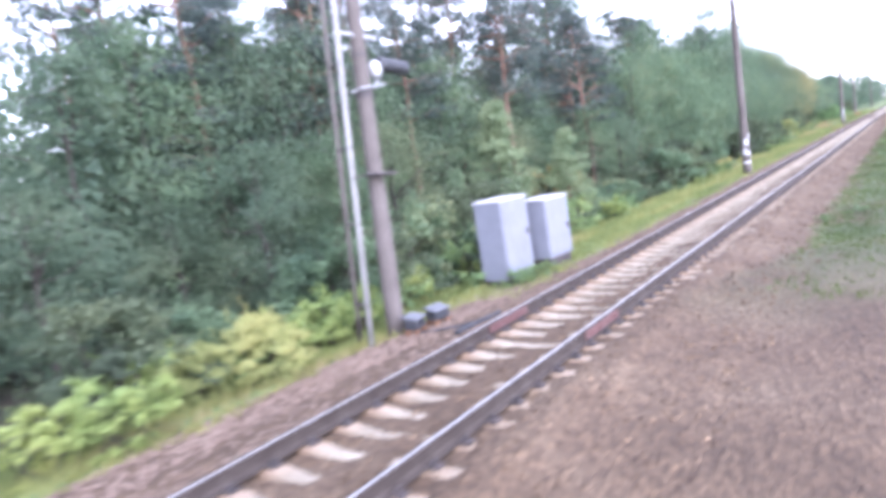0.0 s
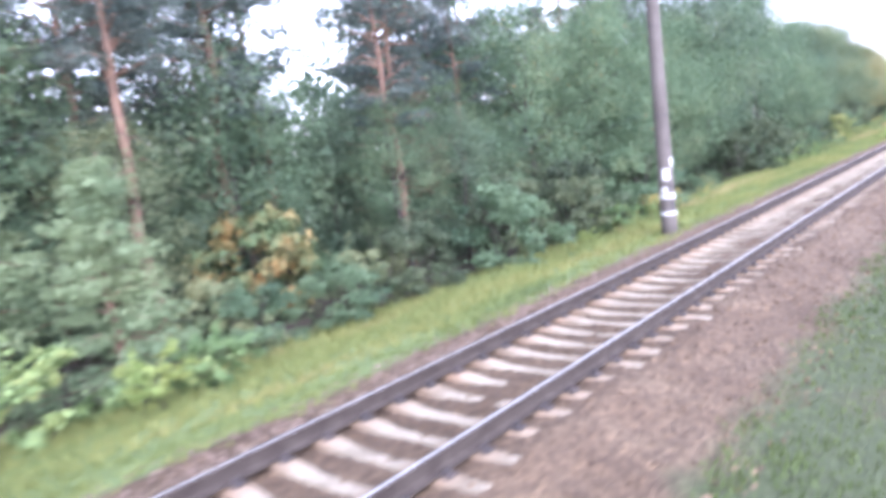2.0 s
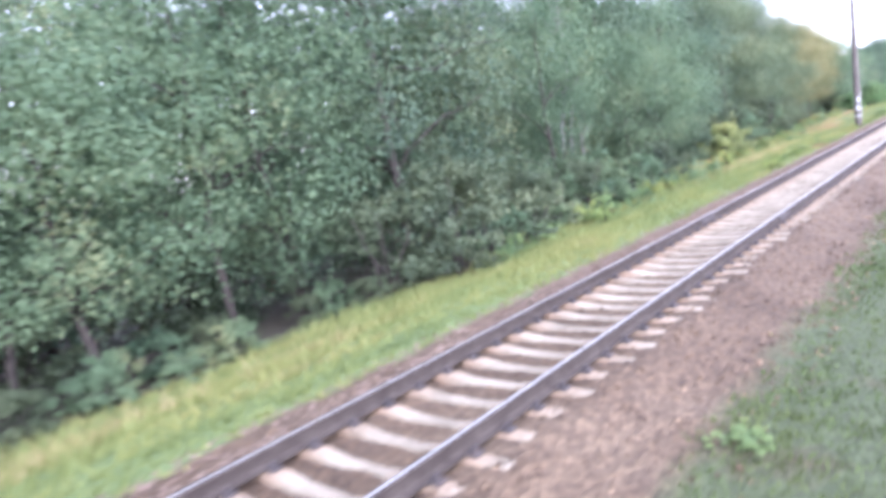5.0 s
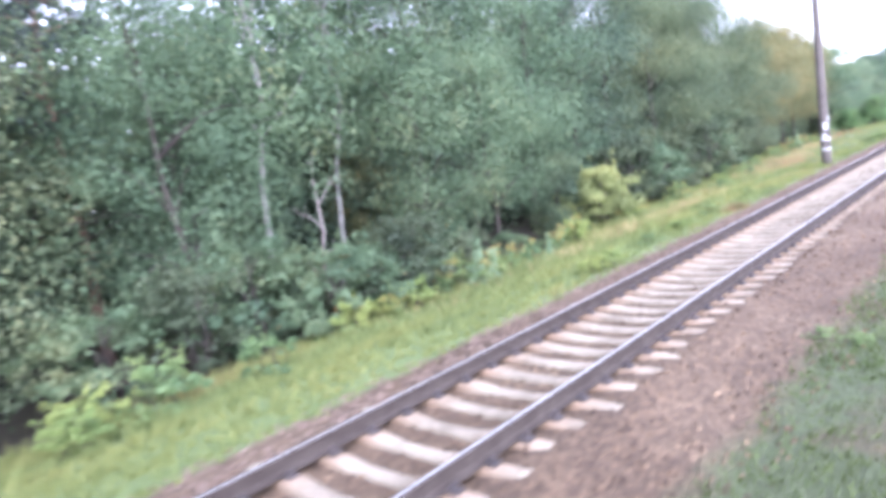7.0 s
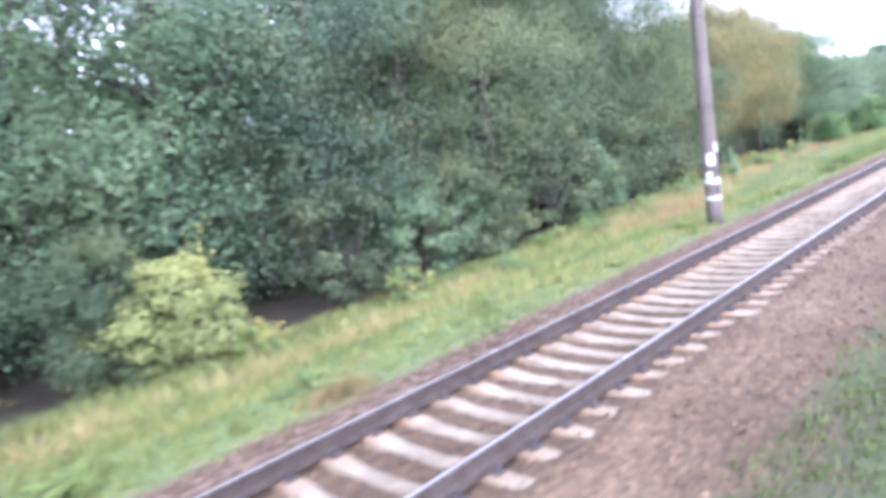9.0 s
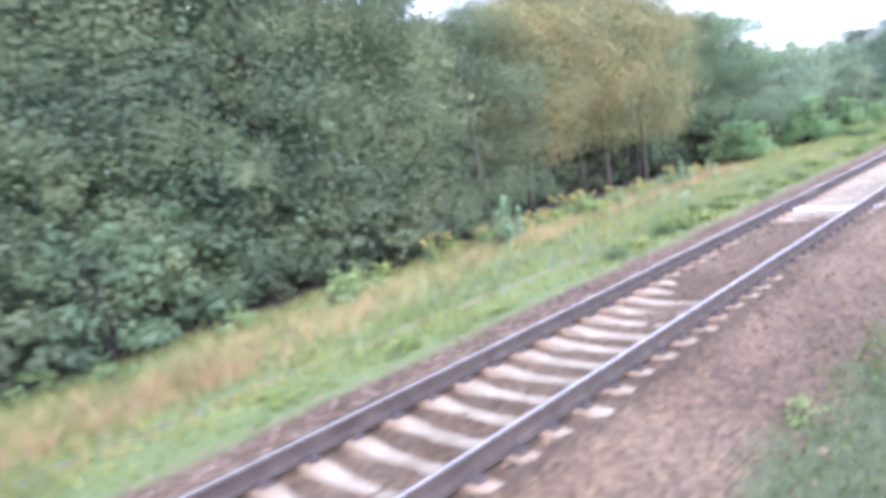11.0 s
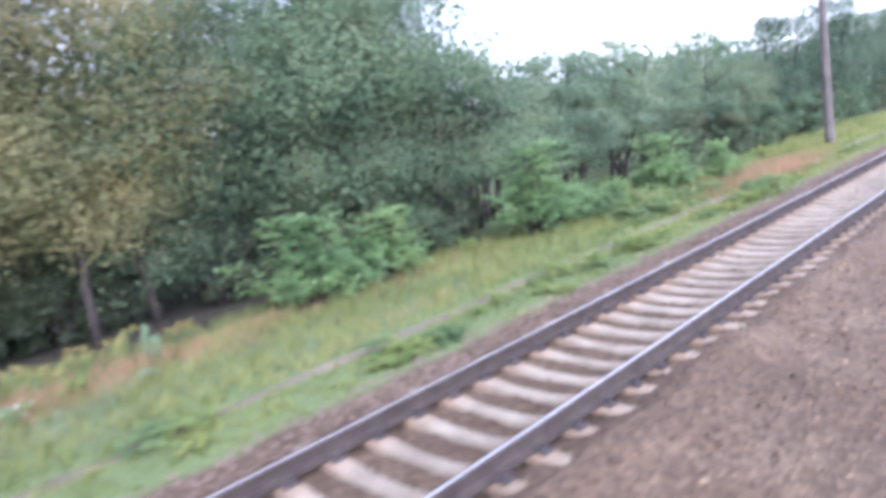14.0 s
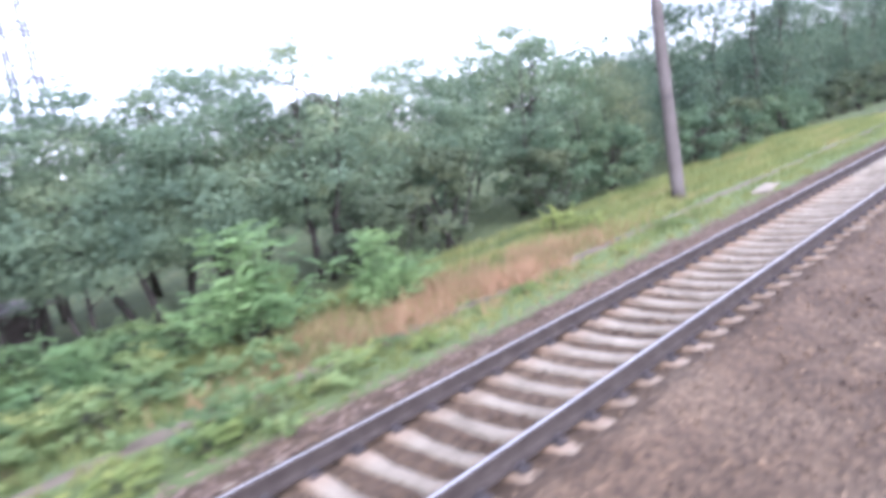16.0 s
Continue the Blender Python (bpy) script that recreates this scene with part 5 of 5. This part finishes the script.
tagged(new("far_woods", leaf_mesh("far_woods", pts, 1.0, 0.8, L_DARK, far)), "dark woods far down the railway line", "woods", kind="stuff")


# ---- line-side things ----
def ring_patch(bm, r0, r1, z0, z1, a0, a1, out=0.008, k=0):
    """A thin curved plate that lies on a round, tapering pole."""
    k = k or max(4, math.ceil((a1 - a0) / 0.13))
    v = []
    for i in range(k + 1):
        a = a0 + (a1 - a0) * i / k
        for r, z in ((r0, z0), (r1, z1)):
            for o in (0.0005, out):
                v.append(bm.verts.new(((r + o) * math.cos(a), (r + o) * math.sin(a), z)))
    for i in range(k):
        p = v[4 * i:4 * i + 8]
        bm.faces.new((p[1], p[5], p[7], p[3]))
        bm.faces.new((p[0], p[1], p[5], p[4])[::-1])
        bm.faces.new((p[2], p[3], p[7], p[6]))
    return bm


def pole_radius(z):
    return 0.205 - 0.0085 * z


def concrete_pole(x, y, tall, label, slim=1.0, lean=0.0):
    """A round tapering concrete line pole."""
    root = thing("concrete_pole", pose(x, y, float(height(x, y)), lean), label, "pole", "poles along the railway")
    bm = bmesh.new()
    zs = [-0.4 + (tall + 0.4) * i / 12 for i in range(13)]
    tube(bm, [(0, 0, z) for z in zs], [pole_radius(z) * slim for z in zs], 20)
    part("shaft", bm, M_POLE, root)
    for z in (tall * 0.32, tall * 0.55):
        bm = bmesh.new()
        ring_patch(bm, pole_radius(z) * slim, pole_radius(z) * slim, z - 0.02, z + 0.02, 0, 6.2831, 0.014, 40)
        part("clamp", bm, M_IRON, root, "dark steel clamp band")
    return root


def paint(root, mat, name, z0, z1, a0, a1):
    bm = bmesh.new()
    ring_patch(bm, pole_radius(z0), pole_radius(z1), z0, z1, radians(a0), radians(a1))
    part(name, bm, mat, root, "peeling white paint" if mat is M_WHITE else "dark unreadable marking")


def number_marks(root, lift=0.0):
    """Whitewash rings and unreadable marks on the side that faces the track."""
    for z0, z1, a0, a1 in ((0.53, 0.62, -130, 80), (0.95, 1.08, -130, 80), (1.42, 1.72, -95, -35), (1.75, 1.98, -30, 5), (1.10, 1.25, -110, -60)):
        paint(root, M_WHITE, "paint_patch", z0 + lift, z1 + lift, a0, a1)
    for z0, z1, a0, a1 in ((0.68, 0.86, -45, -30), (0.68, 0.86, -20, -5), (1.15, 1.36, -50, -38), (1.15, 1.36, -25, -10)):
        paint(root, M_BLACK, "marking_bar", z0 + lift, z1 + lift, a0, a1)


p1 = concrete_pole(-7.62, 8.52, 9.0, "grey concrete line pole with clamps and insulator gear", 0.82, -2.6)
bm = bmesh.new()
tube(bm, [(0.08, -0.1, 2.92), (0.1, -0.72, 2.84)], [0.012, 0.012], 6)
part("strut", bm, M_IRON, p1, "thin steel strut to the neighbouring post")
bm = bmesh.new()
box(bm, -0.05, 0.30, -0.26, 0.26, 2.85, 2.9, 0.008)
part("bracket", bm, M_IRON, p1, "dark steel bracket")
bm = bmesh.new()
ring_patch(bm, pole_radius(4.3) * 0.82, pole_radius(4.3) * 0.82, 4.22, 4.34, 0, 6.2831, 0.02, 40)
part("clamp", bm, M_IRON, p1, "dark steel clamp band")
# two galvanised plates that rise towards the insulator head
for sx in (-0.03, 0.17):
    bm = bmesh.new()
    box(bm, sx - 0.035, sx + 0.035, -0.34, 0.34, -0.018, 0.018, 0.006)
    bmesh.ops.rotate(bm, verts=bm.verts, cent=(0, 0, 0), matrix=Matrix.Rotation(radians(9), 3, "X"))
    bmesh.ops.translate(bm, verts=bm.verts, vec=(0, 0.06, 4.38 + 0.1 * sx))
    part("bracket_plate", bm, M_STEEL, p1, "galvanised steel bracket plate")
bm = bmesh.new()
tube(bm, [(0.06, 0.30, 4.40), (0.06, 0.30, 4.58)], [0.028, 0.028], 10)
for i in range(3):
    tube(bm, [(0.06, 0.30, 4.45 + 0.045 * i), (0.06, 0.30, 4.462 + 0.045 * i)], [0.075, 0.06], 14)
part("pin", bm, M_PORCELAIN, p1, "ribbed porcelain pin")
bm = bmesh.new()
tube(bm, [(0.06, 0.30, 4.56 + q) for q in (0.0, 0.03, 0.09, 0.18, 0.25, 0.30, 0.32)], [0.05, 0.09, 0.115, 0.12, 0.105, 0.07, 0.03], 18)
part("insulator", bm, M_PORCELAIN, p1, "pale rounded porcelain insulator head")
bm = bmesh.new()
tube(bm, [(0.05, 0.39, 4.83), (0.05, 0.45, 4.83), (0.05, 1.13, 4.80), (0.05, 1.16, 4.80)], [0.10, 0.138, 0.138, 0.12], 18)
part("cable_housing", bm, M_BOX, p1, "dark cylindrical cable housing")
bm = bmesh.new()
box(bm, -0.04, 0.04, -0.42, 0.48, 5.25, 5.32, 0.01)
part("crossarm", bm, M_STEEL, p1, "galvanised steel crossarm")

brace = thing("slim_post", pose(-7.58, 7.8, float(height(-7.58, 7.8)), -4.6), "pair of slim weathered posts strapped together beside the pole", "pole")
for dx, dy, r, mat in ((0, 0.0, 0.05, M_PALE_POLE), (-0.42, 0.16, 0.042, M_POLE)):
    bm = bmesh.new()
    tube(bm, [(dx, dy, -0.3), (dx, dy, 3.0), (dx, dy + 0.03, 8.4)], [r, r, r * 0.8], 10)
    part("post", bm, mat, brace)
for z in (0.7, 2.1, 3.4, 4.8):
    bm = bmesh.new()
    tube(bm, [(0.06, -0.02, z), (-0.47, 0.18, z + 0.03)], [0.02, 0.02], 6)
    part("strap", bm, M_IRON, brace, "dark iron strap")

# pair of dark track boxes beside the pole
for bx_, by_, turn in ((-7.14, 8.5, 14), (-7.06, 9.08, -8)):
    z = float(height(bx_, by_))
    root = thing("track_box", pose(bx_, by_, z, 0, 0, turn), "low dark steel trackside box with a sloping lid on short legs", "trackside box", "trackside boxes")
    bm = bmesh.new()
    box(bm, -0.125, 0.125, -0.18, 0.18, 0.10, 0.27, 0.012)
    part("body", bm, M_BOX, root)
    bm = bmesh.new()
    box(bm, -0.155, 0.155, -0.21, 0.21, -0.015, 0.015, 0.012)
    bmesh.ops.rotate(bm, verts=bm.verts, cent=(0, 0, 0), matrix=Matrix.Rotation(radians(11), 3, "Y"))
    bmesh.ops.translate(bm, verts=bm.verts, vec=(0, 0, 0.30))
    part("lid", bm, M_BOXLID, root, "worn grey sloping lid")
    for sx in (-0.09, 0.09):
        for sy in (-0.14, 0.14):
            bm = bmesh.new()
            box(bm, sx - 0.03, sx + 0.03, sy - 0.03, sy + 0.03, -0.1, 0.09, 0.004)
            part("leg", bm, M_LEG, root, "rusty orange leg")

# dark steel bar left beside the rail
bm = bmesh.new()
box(bm, -0.06, 0.06, -0.62, 0.62, -0.02, 0.045, 0.01)
bar = thing("steel_bar", pose(-5.95, 8.75, float(height(-5.95, 8.75)) + 0.02, 0, 0, -4), "dark flat steel bar lying beside the rail", "bar")
part("bar", bm, M_BOX, bar)

# cable along the ballast from the boxes to the rail
bm = bmesh.new()
pts = [(-7.05, 8.4, 0.02), (-6.7, 8.45, 0.01), (-6.3, 8.6, 0.012), (-5.8, 8.75, 0.012), (-5.4, 8.9, 0.0), (-5.25, 8.95, 0.05)]
tube(bm, [(a, b, float(height(a, b)) + c + 0.02) for a, b, c in pts], [0.022] * 6, 7)
cable = new("cable", bpy.data.meshes.new("cable"))
bm.to_mesh(cable.data)
bm.free()
cable.data.materials.append(M_BOX)
tagged(cable, "black cable lying across the ballast to the rail", "cable")


def relay_cabinet(x, y, turn, w, d, h, foot, label):
    """A metal relay cabinet: plinth, body, overhanging lid, two doors with handle and hinges."""
    root = thing("relay_cabinet", pose(x, y, -0.36, 0, 0, turn), label, "cabinet", "relay cabinets by the track")
    bm = bmesh.new()
    box(bm, -w / 2 + 0.04, w / 2 - 0.04, -d / 2 + 0.04, d / 2 - 0.04, -0.35, foot + 0.02, 0.01)
    part("plinth", bm, M_IRON, root, "dark recessed plinth")
    bm = bmesh.new()
    box(bm, -w / 2, w / 2, -d / 2, d / 2, foot, h, 0.012)
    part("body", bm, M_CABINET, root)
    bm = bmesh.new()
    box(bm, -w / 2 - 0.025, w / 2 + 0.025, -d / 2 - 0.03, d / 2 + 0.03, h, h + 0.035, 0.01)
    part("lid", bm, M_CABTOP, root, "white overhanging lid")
    bm = bmesh.new()
    box(bm, -w / 2 + 0.04, w / 2 - 0.04, -d / 2 - 0.016, -d / 2 - 0.001, foot + 0.06, h - 0.05, 0.005)
    door = part("door", bm, M_CABINET, root, "pale grey steel door")
    bm = bmesh.new()
    box(bm, w / 2 - 0.17, w / 2 - 0.12, -d / 2 - 0.05, -d / 2 - 0.014, h * 0.52, h * 0.60, 0.008)
    part("handle", bm, M_IRON, door, "small dark lock handle")
    for z in (0.3, h - 0.25):
        bm = bmesh.new()
        tube(bm, [(-w / 2 + 0.05, -d / 2 - 0.022, z), (-w / 2 + 0.05, -d / 2 - 0.022, z + 0.1)], [0.014, 0.014], 8)
        part("hinge", bm, M_CABINET, door)
    return root


relay_cabinet(-7.56, 12.58, 87, 1.10, 0.70, 1.80, 0.04, "tall pale grey steel relay cabinet standing in the grass")
relay_cabinet(-7.20, 13.98, 86, 1.06, 0.66, 1.61, 0.22, "pale grey steel relay cabinet with a white lid")

p2 = concrete_pole(-6.75, 34.98, 9.5, "grey concrete line pole with peeling white paint marks")
number_marks(p2)
p3 = concrete_pole(-6.95, 91.7, 9.5, "grey concrete line pole with white rings near its foot")
number_marks(p3, 0.12)
p4 = concrete_pole(-9.3, 149.9, 9.5, "grey concrete line pole with wires and bracket arm")
bm = bmesh.new()
tube(bm, [(0, 0, 7.6), (1.6, 0, 8.3), (2.6, 0, 8.5)], [0.04, 0.035, 0.03], 8)
tube(bm, [(0, 0, 8.9), (2.6, 0, 8.5)], [0.015, 0.015], 6)
part("bracket_arm", bm, M_STEEL, p4, "steel bracket arm")
for dz, far in ((8.5, 60), (7.9, 60)):
    bm = bmesh.new()
    z0 = float(height(-9.3, 149.9)) + dz
    line = [(-9.3 + 0.4, 149.9 + far * f, z0 - 1.2 * math.sin(math.pi * f) + 0.02) for f in [i / 12 for i in range(13)]]
    tube(bm, line, [0.012] * 13, 5)
    w = new("overhead_wire", bpy.data.meshes.new("overhead_wire"))
    bm.to_mesh(w.data)
    bm.free()
    w.data.materials.append(M_IRON)
    tagged(w, "thin dark overhead wire hanging from the pole", "wire", "overhead wires")
concrete_pole(-9.3, 209.9, 9.5, "distant grey concrete line pole")

# lattice mast beyond the trees
mast = thing("lattice_mast", pose(-62, 146.4, float(height(-62, 146.4))), "pale steel lattice power mast beyond the trees", "pylon")
for sx in (-1, 1):
    for sy in (-1, 1):
        bm = bmesh.new()
        tube(bm, [(sx * 2.0, sy * 2.0, -0.3), (sx * 1.0, sy * 1.0, 14), (sx * 0.7, sy * 0.7, 27)], [0.15, 0.13, 0.11], 5)
        part("mast_leg", bm, M_MAST, mast)
bm = bmesh.new()
for i in range(12):
    z0, z1 = 2.2 * i, 2.2 * (i + 1)
    a, b = 2.0 - 0.062 * z0 if z0 < 14 else 1.0 - 0.023 * (z0 - 14), 2.0 - 0.062 * z1 if z1 < 14 else 1.0 - 0.023 * (z1 - 14)
    for s in (-1, 1):
        tube(bm, [(-a, s * a, z0), (b, s * b, z1)], [0.05, 0.05], 4)
        tube(bm, [(a, s * a, z0), (-b, s * b, z1)], [0.05, 0.05], 4)
        tube(bm, [(s * a, -a, z0), (s * b, b, z1)], [0.05, 0.05], 4)
part("bracing", bm, M_MAST, mast)
for z in (14.6, 18.4):
    bm = bmesh.new()
    for s in (-1, 1):
        tube(bm, [(0.9 * s, -2.8, z), (0.9 * s, 2.8, z)], [0.09, 0.09], 5)
        tube(bm, [(0.9 * s, -2.8, z), (0.9 * s, 0, z + 0.8), (0.9 * s, 2.8, z)], [0.07, 0.07, 0.07], 5)
    part("crossarm", bm, M_MAST, mast)

# low dark hut among the trees
hut = thing("hut", pose(-19.6, 133.8, float(height(-19.6, 133.8)), 0, 0, 12), "low dark wooden hut under the trees", "hut")
bm = bmesh.new()
box(bm, -1.2, 1.2, -1.5, 1.3, -0.2, 1.05, 0.01)
part("wall", bm, M_WOOD, hut)
bm = bmesh.new()
box(bm, -1.4, 1.4, -1.7, 1.5, 1.05, 1.14, 0.02)
part("roof", bm, M_FELT, hut, "faded felt roof")

# pale slab beside the track near the last pole
slab = thing("concrete_slab", pose(-6.95, 150.2, float(height(-6.95, 150.2)), 0, 3, 6), "pale concrete slab lying on the grass", "slab")
bm = bmesh.new()
box(bm, -0.2, 0.2, -0.7, 0.7, -0.05, 0.1, 0.02)
part("block", bm, M_CONCRETE, slab)
